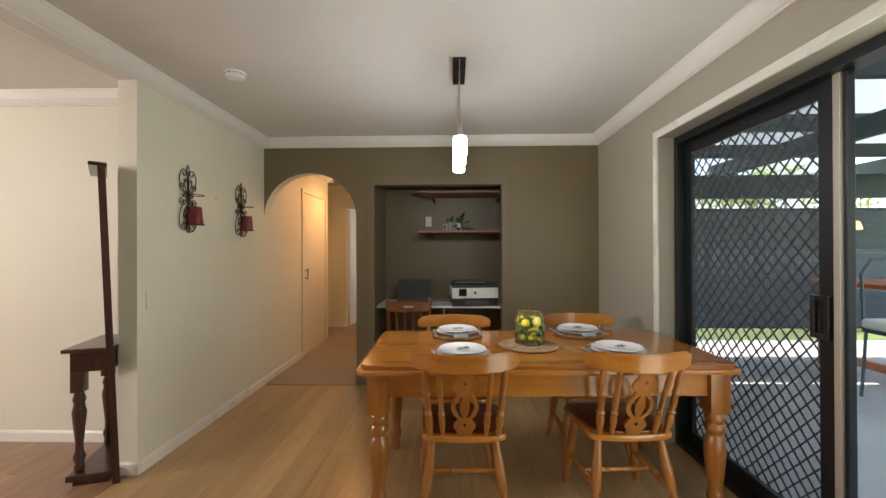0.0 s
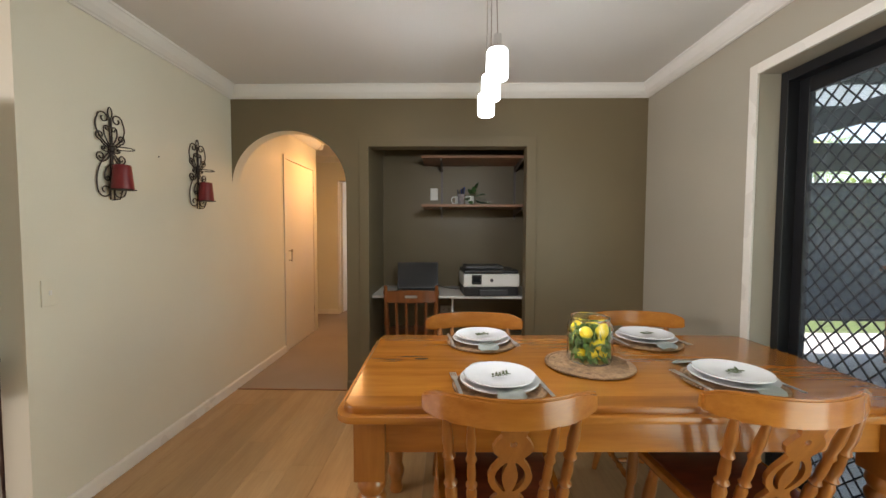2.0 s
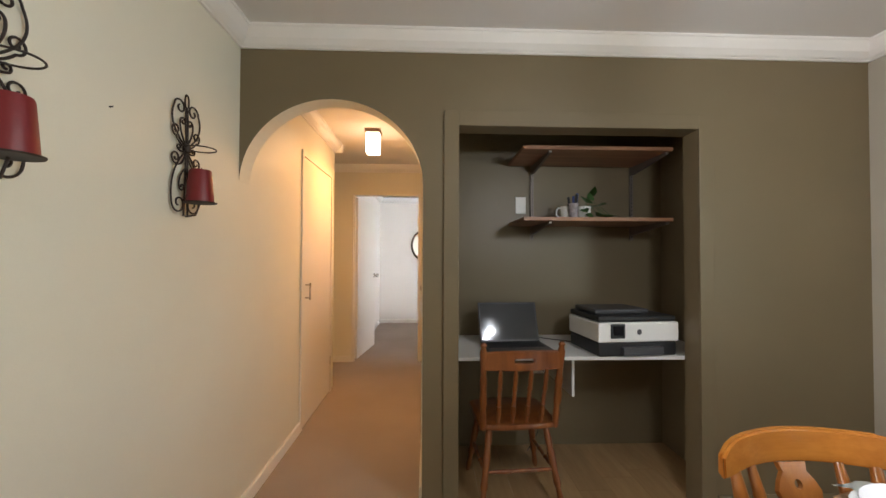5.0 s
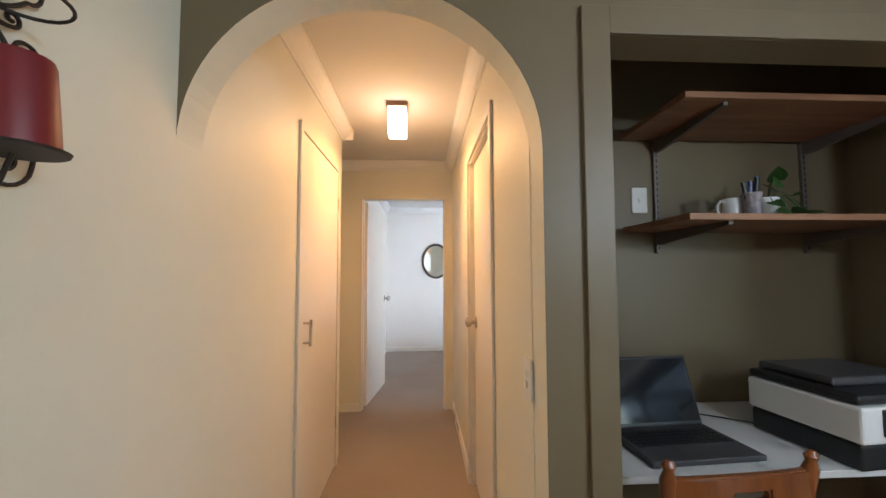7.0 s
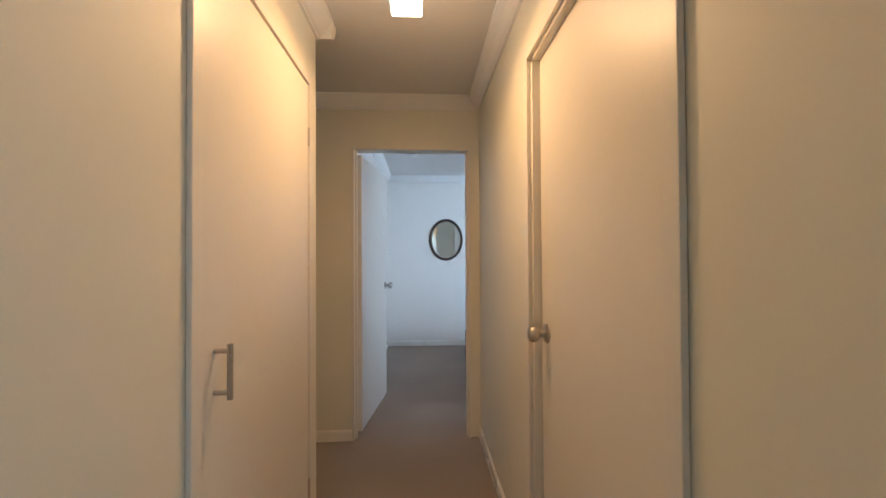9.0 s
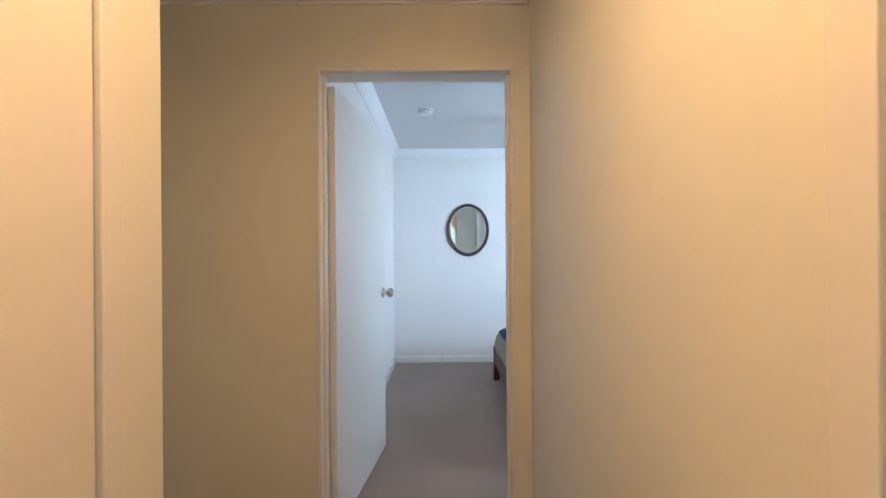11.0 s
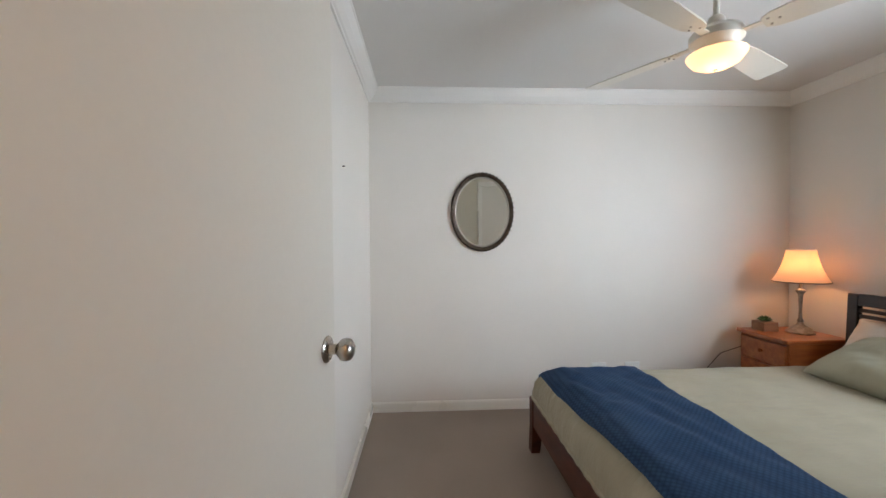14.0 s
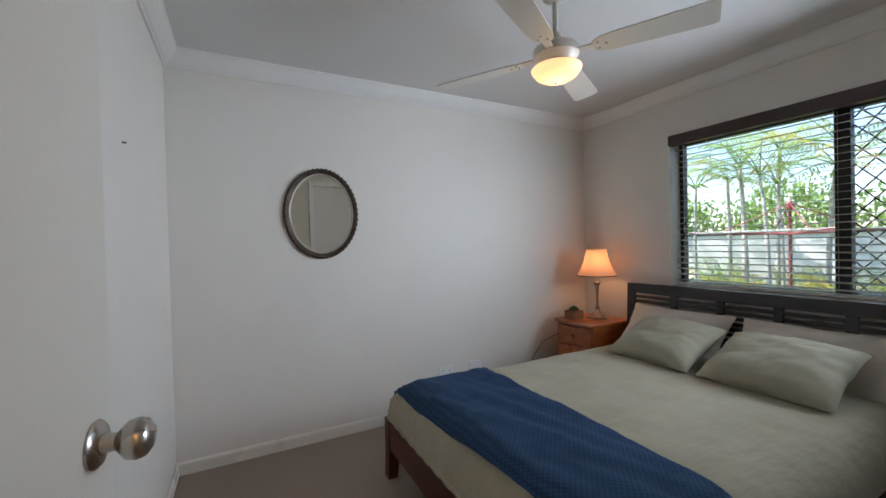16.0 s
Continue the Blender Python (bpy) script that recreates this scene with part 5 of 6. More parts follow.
rng = random.Random(9)
for i, (x, y, z, s, rx, rz) in enumerate(((0.02, -0.03, 0.10, 0.075, 40, 30), (0.05, 0.0, 0.15, 0.07, 60, -60), (0.09, -0.01, 0.09, 0.06, 10, -80), (-0.02, -0.05, 0.06, 0.055, -30, 170), (0.06, -0.04, 0.03, 0.06, -20, -110), (0.13, -0.03, 0.02, 0.06, 5, -90), (0.0, -0.055, 0.03, 0.05, -40, 200), (0.10, -0.05, 0.015, 0.055, 5, -130), (0.035, -0.02, 0.12, 0.05, 70, 10), (0.17, -0.02, 0.015, 0.05, 8, -70))):
    part("leaf", leaf(s, pose(x, y, z, rx, rng.uniform(-20, 20), rz)), POTHOS, pot, "glossy green leaf" if i == 0 else "", True)
    part("stalk", tube([(0, 0, 0.05), (x * 0.5, y * 0.5, max(z, 0.07) + 0.02), (x, y, z)], 0.0018, 5), POTHOS, pot)

# desk chair
def slotted_rail(width, depth, levels, thick, slot, k=24):
    """A curved, slightly crowned rail with an oblong hole through its middle."""
    bm = bmesh.new()
    us = [-1 + 2 * i / k for i in range(k + 1)]
    rows = []
    for u in us:
        crown = 0.012 * (1 - u * u)
        rows.append([bm.verts.new((u * width / 2, -thick / 2 - depth * (1 - u * u), z + (crown if n == 3 else 0))) for n, z in enumerate(levels)])
    for i in range(k):
        for n in range(3):
            if n != 1 or abs(us[i] + us[i + 1]) / 2 > slot:
                bm.faces.new((rows[i][n], rows[i + 1][n], rows[i + 1][n + 1], rows[i][n + 1]))
    back = bmesh.ops.extrude_face_region(bm, geom=bm.faces[:])
    bmesh.ops.translate(bm, verts=[v for v in back["geom"] if isinstance(v, bmesh.types.BMVert)], vec=(0, thick, 0))
    bmesh.ops.delete(bm, geom=[v for v in bm.verts if not v.link_faces], context="VERTS")
    bmesh.ops.recalc_face_normals(bm, faces=bm.faces)
    bmesh.ops.bevel(bm, geom=[e for e in bm.edges if e.calc_face_angle(0) > 0.8], offset=0.005, segments=2, affect="EDGES")
    return bm


def desk_chair():
    c = thing("desk_chair", pose(-0.374, 3.56, 0, 0, 0, 4) @ Matrix.Diagonal((1, 1, 0.93, 1)), "reddish maple spindle-back chair pushed to the desk", "chair")
    part("backrest", slotted_rail(0.40, 0.03, (0.765, 0.806, 0.830, 0.862), 0.024, 0.24), MAPLE, c, "crowned top rail with a hand slot")
    for x in (-0.21, 0.21):
        bm = lathe([(0.016, 0.42), (0.018, 0.5), (0.014, 0.54), (0.021, 0.57), (0.017, 0.66), (0.021, 0.70), (0.015, 0.73), (0.018, 0.80), (0.020, 0.86), (0.012, 0.885), (0.018, 0.90), (0.008, 0.915)], 14)
        moved(bm, Matrix.Translation((x * 0.93, 0.055, 0)) @ Matrix(((1, 0, x * 0.10, -x * 0.05), (0, 1, -0.14, 0.06), (0, 0, 1, 0), (0, 0, 0, 1))))
        part("back_post", bm, MAPLE, c, smooth=True)
    for x in (-0.12, -0.04, 0.04, 0.12):
        part("spindle", spindle((x * 0.95, 0.055, 0.445), (x, -0.026, 0.775), 0.014), MAPLE, c, smooth=True)
    part("seat", prism(seat_shape(0.42, 0.42, 0.02, 0.42), "xy", 0.42, 0.452, 0.009), MAPLE, c, smooth=True)
    mids = {}
    for sx in (-1, 1):
        for y0, y1 in ((0.09, 0.0), (0.35, 0.41)):
            top, low = Vector((sx * 0.15, y0, 0.425)), Vector((sx * 0.21, y1, 0.0))
            mids[sx, y0] = low.lerp(top, 0.45)
            bm = lathe([(0.012, 0), (0.018, 0.04), (0.014, 0.10), (0.021, 0.13), (0.017, 0.18), (0.022, 0.28), (0.016, 0.32), (0.020, 0.36), (0.016, 0.43)], 14, m=Matrix.Translation(low) @ (top - low).to_track_quat("Z", "Y").to_matrix().to_4x4())
            part("leg", bm, MAPLE, c, smooth=True)
    for a, b in (((-1, 0.09), (-1, 0.35)), ((1, 0.09), (1, 0.35)), ((-1, 0.09), (1, 0.09))):
        part("stretcher", spindle(mids[a], mids[b], 0.013), MAPLE, c, smooth=True)
    return c


desk_chair()

# ---- passage ----
hl = thing("ceiling_light", pose(-1.348, 5.05, 2.4), "square frosted glass ceiling light, lit warm", "ceiling light")
part("base", box(-0.066, 0.066, -0.066, 0.066, -0.030, -0.001, 0.003), SHELF_WOOD, hl, "timber mounting block")
part("shade", box(-0.058, 0.058, -0.058, 0.058, -0.208, -0.030, 0.008, seg=3), WARM_OPAL, hl, "glowing frosted glass box", True)

# ---- bedroom ----
mir = thing("oval_mirror", pose(-0.953, BZ, 1.497), "oval wall mirror in a carved antique bronze frame", "mirror")
BRONZE = surface("antique_bronze", (0.075, 0.055, 0.040), 0.42, 0.75, vary=0.4, coarse=30, fine=150, relief=0.3)


def oval_ring(prof, rx, rz, k=72):
    bm = bmesh.new()
    rings = []
    for i in range(k):
        a = 2 * math.pi * i / k
        rings.append([bm.verts.new(((rx + u) * math.cos(a), -w, (rz + u) * math.sin(a))) for u, w in prof])
    n = len(prof)
    for i in range(k):
        a, b = rings[i], rings[(i + 1) % k]
        for j in range(n):
            bm.faces.new((a[j], a[(j + 1) % n], b[(j + 1) % n], b[j]))
    return bm


frame_part = part("frame", oval_ring([(0, 0.002), (0, 0.014), (0.008, 0.020), (0.016, 0.026), (0.028, 0.026), (0.036, 0.018), (0.038, 0.002)], 0.200, 0.257), BRONZE, mir, "carved bronze frame", True)
part("inner_rim", oval_ring([(-0.006, 0.006), (-0.004, 0.018), (0.002, 0.021), (0.006, 0.016), (0.006, 0.006)], 0.200, 0.257), GREY_ALU, mir, "pale inner rim", True)
for i in range(52):
    a = 2 * math.pi * i / 52
    own = bmesh.new()
    bmesh.ops.create_icosphere(own, subdivisions=1, radius=0.011)
    moved(own, pose(0.230 * math.cos(a), -0.024, 0.287 * math.sin(a), 0, -math.degrees(a) + 35, 0) @ Matrix.Diagonal((1.3, 0.6, 0.7, 1)))
    part("carved_bead", own, BRONZE, frame_part, "", True)
bm = prism([(0.198 * math.cos(a), 0.255 * math.sin(a)) for a in [2 * math.pi * i / 72 for i in range(72)]], "xz", -0.010, -0.006)
part("glass", bm, MIRROR, mir, "silvered mirror glass")

wall_nail = part("nail", tube([(LX, 2.744, 1.717), (LX + 0.010, 2.744, 1.718)], 0.0025, 6), BLACK_PLASTIC)
tagged(wall_nail, "small dark nail stuck in the cream dining wall", "nail")
bed_nail = part("nail", tube([(BX0, 8.233, 1.658), (BX0 + 0.012, 8.233, 1.658)], 0.003, 6), BLACK_PLASTIC)
tagged(bed_nail, "small dark nail in the white bedroom wall", "nail")

# built-in wardrobe on the wall that the mirror faces
WRY = EY + 0.101
wr = thing("wardrobe", pose(0, 0, 0), "cream built-in wardrobe with sliding doors and white stiles", "wardrobe")
part("jamb", box(-0.62, -0.585, WRY, WRY + 0.075, 0.004, 2.12, 0.002), GLOSS_WHITE, wr, "white painted jamb")
part("head", box(-0.585, 1.44, WRY, WRY + 0.075, 2.06, 2.12, 0.002), GLOSS_WHITE, wr, "white painted head")
for x0, x1, y in ((-0.584, 0.44, 0.012), (0.40, 1.44, 0.042)):
    leaf_door = part("sliding_door", box(x0, x1, WRY + y, WRY + y + 0.022, 0.02, 2.058, 0.002), DOOR_PAINT, wr)
    for x in (x0, x1 - 0.025):
        part("stile", box(x, x + 0.025, WRY + y + 0.0225, WRY + y + 0.030, 0.02, 2.058, 0.001), GLOSS_WHITE, leaf_door, "white door stile")

# ceiling fan
fan = thing("ceiling_fan", pose(-0.17, 7.834, 2.4), "cream four-blade ceiling fan with a lit amber bowl", "ceiling fan")
FANW = surface("cream_fan_enamel", (0.66, 0.63, 0.56), 0.35, vary=0.04)
part("canopy", lathe([(0.066, 0), (0.066, -0.012), (0.050, -0.045), (0.022, -0.062), (0.014, -0.062)], 28), FANW, fan, smooth=True)
part("rod", lathe([(0.0125, -0.05), (0.0125, -0.21)], 14), FANW, fan, smooth=True)
part("motor", lathe([(0.020, -0.195), (0.030, -0.205), (0.034, -0.225), (0.045, -0.245), (0.088, -0.256), (0.100, -0.272), (0.098, -0.300), (0.080, -0.318), (0.076, -0.335), (0.086, -0.342), (0.086, -0.352), (0.02, -0.354)], 32), FANW, fan, "cream motor housing", True)
part("light_bowl", lathe([(0.106, -0.350), (0.110, -0.354), (0.105, -0.366), (0.088, -0.388), (0.057, -0.405), (0.02, -0.414), (0.001, -0.415)], 36), FAN_OPAL, fan, "glowing amber glass bowl", True)
part("bowl_finial", lathe([(0.009, -0.413), (0.009, -0.419), (0.005, -0.424), (0.001, -0.425)], 14), NICKEL, fan, smooth=True)
for a in (-60, 30, 120, 210):
    arm = box(0.085, 0.20, -0.016, 0.016, -0.296, -0.289, 0.002)
    moved(arm, pose(0, 0, 0, 0, 0, a))
    part("blade_arm", arm, FANW, fan)
    outl = [(0.16, -0.030), (0.19, -0.048), (0.24, -0.055), (0.58, -0.066), (0.60, -0.058), (0.60, 0.058), (0.58, 0.066), (0.24, 0.055), (0.19, 0.048), (0.16, 0.030)]
    bm = prism(outl, "xy", -0.003, 0.003)
    moved(bm, pose(0, 0, 0, 0, 0, a) @ pose(0, 0, -0.296, -11, 0, 0))
    blade = part("blade", bm, FANW, fan, "broad cream blade")
    for dx, dy in ((0.18, -0.02), (0.18, 0.02), (0.21, 0.0)):
        own = lathe([(0.005, 0.0), (0.005, -0.004), (0.001, -0.005)], 10, m=pose(0, 0, 0, 0, 0, a) @ pose(0, 0, -0.296, -11, 0, 0) @ pose(dx, dy, -0.003))
        part("screw", own, NICKEL, blade)

# window, blind and bed
win = thing("window_1", pose(0, 0, 0), "black aluminium sliding window with a white reveal", "window", kind="structure")
WX = BX1 + 0.125
for nm, b in (("frame_side", (WX, WX + 0.06, WY1 - 0.04, WY1 - 0.001, WZ0, WZ1)), ("frame_side", (WX, WX + 0.06, WY0 + 0.001, WY0 + 0.04, WZ0, WZ1)), ("frame_head", (WX, WX + 0.06, WY0 + 0.04, WY1 - 0.04, WZ1 - 0.04, WZ1 - 0.001)), ("frame_sill", (WX, WX + 0.06, WY0 + 0.04, WY1 - 0.04, WZ0 + 0.001, WZ0 + 0.045)), ("mullion", (WX - 0.012, WX + 0.05, 7.40, 7.468, WZ0 + 0.045, WZ1 - 0.04))):
    part(nm, box(*b, 0.003), BLACK_ALU, win)
for y0, y1 in ((7.468, WY1 - 0.04), (WY0 + 0.04, 7.40)):
    pane = part("pane", box(WX + 0.025, WX + 0.029, y0, y1, WZ0 + 0.045, WZ1 - 0.04), GLASS, win, "clear glass pane")
    pane.visible_shadow = False
part("security_grille", diamond_grille(WY0 + 0.04, 7.40, WZ0 + 0.045, WZ1 - 0.04, WX + 0.05, 0.10, 0.11, 0.005), BLACK_ALU, win, "diamond security grille")
for nm, b in (("reveal", (BX1 + 0.001, WX, WY1 - 0.014, WY1 - 0.001, WZ0, WZ1)), ("reveal", (BX1 + 0.001, WX, WY0 + 0.001, WY0 + 0.012, WZ0, WZ1)), ("window_sill", (BX1 - 0.02, WX, WY0, WY1, WZ0 + 0.001, WZ0 + 0.018))):
    part(nm, box(*b, 0.001), GLOSS_WHITE, win)

SLAT, _n, _l, _b = principled("cream_slat")
_b.inputs["Base Color"].default_value, _b.inputs["Roughness"].default_value = (0.82, 0.79, 0.72, 1), 0.4
_t, _m = _n.new("ShaderNodeBsdfTranslucent"), _n.new("ShaderNodeMixShader")
_t.inputs[0].default_value, _m.inputs[0].default_value = (0.85, 0.82, 0.74, 1), 0.5
_l.new(_b.outputs[0], _m.inputs[1]), _l.new(_t.outputs[0], _m.inputs[2])
_l.new(_m.outputs[0], _n["Material Output"].inputs["Surface"])
WALNUT = timber("dark_walnut_valance", (0.020, 0.008, 0.006), (0.05, 0.020, 0.013), 0.35, (14, 1.5, 14), 0.2)
vb = thing("venetian_blind", pose(0, 0, 0), "cream venetian blind with a dark walnut valance, slats open", "venetian blind")
part("valance", box(BX1 - 0.07, BX1 - 0.002, WY0 - 0.03, WY1 - 0.046, 1.96, 2.035, 0.004), WALNUT, vb, "dark walnut valance")
part("bottom_rail", box(BX1 + 0.055, BX1 + 0.10, WY0 + 0.03, WY1 - 0.03, WZ0 + 0.025, WZ0 + 0.045, 0.003), SLAT, vb)
for i in range(24):
    z = WZ0 + 0.065 + i * 0.0425
    bm = box(-0.022, 0.022, WY0 + 0.03, WY1 - 0.02, -0.0013, 0.0013)
    part("slat", moved(bm, pose(BX1 + 0.078, 0, z, 0, -6, 0)), SLAT, vb)
for y in (6.87, 7.45, 8.12):
    for dx in (0.0545, 0.1015):
        part("ladder_cord", tube([(BX1 + dx, y, WZ0 + 0.04), (BX1 + dx, y, 1.97)], 0.0012, 5), SLAT, vb)
part("lift_cord", tube([(BX1 - 0.004, 8.25, 1.97), (BX1 - 0.004, 8.25, 1.32)], 0.0015, 5), SLAT, vb)
for z in (1.32, 1.40):
    part("cord_tassel", lathe([(0.002, 0.03), (0.007, 0.022), (0.010, 0.0), (0.002, -0.002)], 10, m=pose(BX1 - 0.004, 8.25 - (z - 1.32) * 0.1, z - 0.03)), WALNUT, vb)

SAGE, _n, _l, _b = principled("sage_green_cotton")
_v = coords(_n, _l, (1, 1, 1))
_long = noise_node(_n, _l, coords(_n, _l, (1.1, 5.5, 1.5)), 2.4, 6)
_fine = noise_node(_n, _l, coords(_n, _l, (6, 16, 8)), 3.0, 3)
_sum = _n.new("ShaderNodeMath")
_sum.operation, _sum.inputs[1].default_value = "MULTIPLY_ADD", 0.35
_l.new(_fine, _sum.inputs[0]), _l.new(_long, _sum.inputs[2])
_l.new(ramp(_n, _l, noise_node(_n, _l, _v, 5), (0.34, 0.31, 0.22), (0.395, 0.362, 0.268)), _b.inputs["Base Color"])
_b.inputs["Roughness"].default_value, _b.inputs["Sheen Weight"].default_value = 0.9, 0.1
bump(_n, _l, _b, _sum.outputs[0], 0.45, 0.03)
SAGE2 = surface("sage_green_pillow_linen", (0.37, 0.355, 0.265), 0.9, vary=0.06, coarse=6, fine=500, relief=0.3)
WHITE_LINEN = surface("white_cotton", (0.60, 0.55, 0.49), 0.9, vary=0.04, coarse=6, fine=500, relief=0.25)
THROW, _n, _l, _b = principled("blue_waffle_throw")
_v = coords(_n, _l, (1, 1, 1))
_turn = _n.new("ShaderNodeVectorRotate")
_turn.inputs["Angle"].default_value = radians(45)
_l.new(_v, _turn.inputs["Vector"])
_v = _turn.outputs[0]
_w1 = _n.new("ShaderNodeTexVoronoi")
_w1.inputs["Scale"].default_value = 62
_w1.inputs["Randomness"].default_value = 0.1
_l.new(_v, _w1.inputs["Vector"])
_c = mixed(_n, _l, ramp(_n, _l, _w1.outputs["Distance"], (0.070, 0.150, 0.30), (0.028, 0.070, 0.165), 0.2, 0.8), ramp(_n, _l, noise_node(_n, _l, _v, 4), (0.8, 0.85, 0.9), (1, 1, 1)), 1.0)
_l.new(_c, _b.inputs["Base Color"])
_b.inputs["Roughness"].default_value = 0.9
bump(_n, _l, _b, _w1.outputs["Distance"], -0.6, 0.01)

BY0, BY1, FX0 = 7.02, 8.613, -0.744
bed = thing("bed", pose(0, 0, 0), "dark red-brown timber bed with a slatted near-black headboard", "bed")
part("side_rail", box(FX0 + 0.03, 1.33, BY1 - 0.045, BY1 - 0.015, 0.15, 0.30, 0.004), BED_WOOD, bed)
part("side_rail", box(FX0 + 0.03, 1.33, BY0 + 0.015, BY0 + 0.045, 0.15, 0.30, 0.004), BED_WOOD, bed)
part("foot_rail", box(FX0, FX0 + 0.035, BY0 + 0.06, BY1 - 0.06, 0.16, 0.315, 0.005), BED_WOOD, bed)
for y in (BY0, BY1 - 0.07):
    bm = prism([(FX0 - 0.012, 0.003), (FX0 + 0.040, 0.003), (FX0 + 0.058, 0.14), (FX0 + 0.058, 0.325), (FX0 - 0.006, 0.325), (FX0 - 0.006, 0.14)], "xz", y, y + 0.07, 0.004)
    part("leg", bm, BED_WOOD, bed)
part("slat_base", box(FX0 + 0.05, 1.31, BY0 + 0.05, BY1 - 0.05, 0.22, 0.245), BED_WOOD, bed)
HB0, HB1, HBX = 6.96, 8.645, 1.335


def hb_lean(z):
    return HBX + 0.04 * (z - 0.3)


for y in (HB0, HB1 - 0.06):
    part("headboard_post", prism([(hb_lean(0) - 0.02, 0.003), (hb_lean(0) + 0.02, 0.003), (hb_lean(0.93) + 0.02, 0.928), (hb_lean(0.93) - 0.02, 0.928)], "xz", y, y + 0.06, 0.004), HEAD_WOOD, bed)
for z0, z1 in ((0.855, 0.93), (0.52, 0.58)):
    part("headboard_rail", prism([(hb_lean(z0) - 0.017, z0), (hb_lean(z0) + 0.017, z0), (hb_lean(z1) + 0.017, z1), (hb_lean(z1) - 0.017, z1)], "xz", HB0 + 0.06, HB1 - 0.06, 0.003), HEAD_WOOD, bed)
for i in range(7):
    z = 0.60 + i * 0.036
    part("headboard_slat", box(hb_lean(z) - 0.008, hb_lean(z) + 0.008, HB0 + 0.06, HB1 - 0.06, z, z + 0.022, 0.002), HEAD_WOOD, bed)
for i in range(1, 5):
    y = HB0 + 0.06 + (HB1 - HB0 - 0.12) * i / 5
    part("headboard_divider", prism([(hb_lean(0.58) - 0.013, 0.58), (hb_lean(0.58) + 0.013, 0.58), (hb_lean(0.855) + 0.013, 0.855), (hb_lean(0.855) - 0.013, 0.855)], "xz", y - 0.022, y + 0.022), HEAD_WOOD, bed)


def soft_slab(x0, x1, y0, y1, z0, z1, r, nx, ny, wrinkle, seed, drop=None):
    """A padded slab with rounded rims and soft creases."""
    bm = bmesh.new()
    cx, cy = (x0 + x1) / 2, (y0 + y1) / 2

    def shape(x, y):
        e = min(x - x0, x1 - x, y - y0, y1 - y)
        e = max(0.0, min(e, r))
        lift = math.sqrt(max(0, r * r - (r - e) ** 2))
        n = noise.noise((x * 5 + seed, y * 5, seed)) + 0.5 * noise.noise((x * 14, y * 11 + seed, 1))
        rim = 1 - e / r
        n += rim * (1.2 * noise.noise((x * 9, y * 16 + seed, 4)) + 0.9 * noise.noise((x * 22, y * 30, 8)))
        return z1 - r + lift + wrinkle * n

    grid = [[bm.verts.new((x0 + (x1 - x0) * i / nx, y0 + (y1 - y0) * j / ny, 0)) for j in range(ny + 1)] for i in range(nx + 1)]
    for row in grid:
        for v in row:
            v.co.z = shape(v.co.x, v.co.y)
    for i in range(nx):
        for j in range(ny):
            bm.faces.new((grid[i][j], grid[i + 1][j], grid[i + 1][j + 1], grid[i][j + 1]))
    rim = [grid[i][0] for i in range(nx + 1)] + [grid[nx][j] for j in range(1, ny + 1)] + [grid[i][ny] for i in range(nx - 1, -1, -1)] + [grid[0][j] for j in range(ny - 1, 0, -1)]
    low = [bm.verts.new((v.co.x, v.co.y, z0)) for v in rim]
    k = len(rim)
    for i in range(k):
        bm.faces.new((rim[i], rim[(i + 1) % k], low[(i + 1) % k], low[i]))
    bm.faces.new(low)
    return bm


tagged(part("mattress", box(FX0 + 0.06, 1.29, BY0 + 0.075, BY1 - 0.075, 0.246, 0.40, 0.03, seg=3), WHITE_LINEN, None, "", True), "white mattress under the quilt", "mattress")
quilt = thing("quilt", pose(0, 0, 0), "sage green cotton quilt spread smoothly over the bed", "quilt")
part("cover", soft_slab(FX0 + 0.004, 1.30, BY0 + 0.03, BY1 - 0.03, 0.318, 0.525, 0.15, 150, 120, 0.0055, 3), SAGE, quilt, "sage green cotton cover", True)
rim = [(FX0 + 0.006, BY0 + 0.03 + (BY1 - BY0 - 0.06) * i / 60, 0.330 + 0.004 * math.sin(i * 1.7)) for i in range(61)]
part("piping", tube(rim, 0.011, 6), SAGE, quilt, smooth=True)

# throw across the foot of the bed
bm = bmesh.new()
nu, nv = 44, 90
grid = []
for i in range(nu + 1):
    row = []
    for j in range(nv + 1):
        v = j / nv
        y = BY0 - 0.02 + (BY1 - BY0 + 0.035) * v
        x = -0.70 + (0.545 - 0.075 * (1 - v)) * i / nu + 0.01 * (1 - v) + 0.012 * math.sin(6 * v)
        e = min(y - (BY0 + 0.03), (BY1 - 0.03) - y)
        e = max(0.0, min(e, 0.15))
        ex = max(0.0, min(x - (FX0 + 0.009), 0.15))
        e = min(e, ex)
        z = 0.525 - 0.15 + math.sqrt(max(0, 0.0225 - (0.15 - e) ** 2)) + 0.010
        if y > BY1 - 0.03 or y < BY0 + 0.03:
            over = max(y - (BY1 - 0.03), (BY0 + 0.03) - y)
            z = 0.385 - 2.2 * over
        z += 0.006 * noise.noise((x * 7 + y * 3, y * 5, 2)) + 0.004 * noise.noise((x * 3 + y * 9, y * 12 - x * 8, 6)) + 0.010 * max(-0.3, noise.noise((x * 13 + y * 3.5, y * 1.6, 9))) + 0.012
        row.append(bm.verts.new((x, y, z)))
    grid.append(row)
for a, b in zip(grid, grid[1:]):
    for j in range(nv):
        bm.faces.new((a[j], a[j + 1], b[j + 1], b[j]))
bmesh.ops.solidify(bm, geom=bm.faces[:], thickness=-0.008)
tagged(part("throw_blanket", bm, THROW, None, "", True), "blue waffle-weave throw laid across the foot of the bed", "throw")


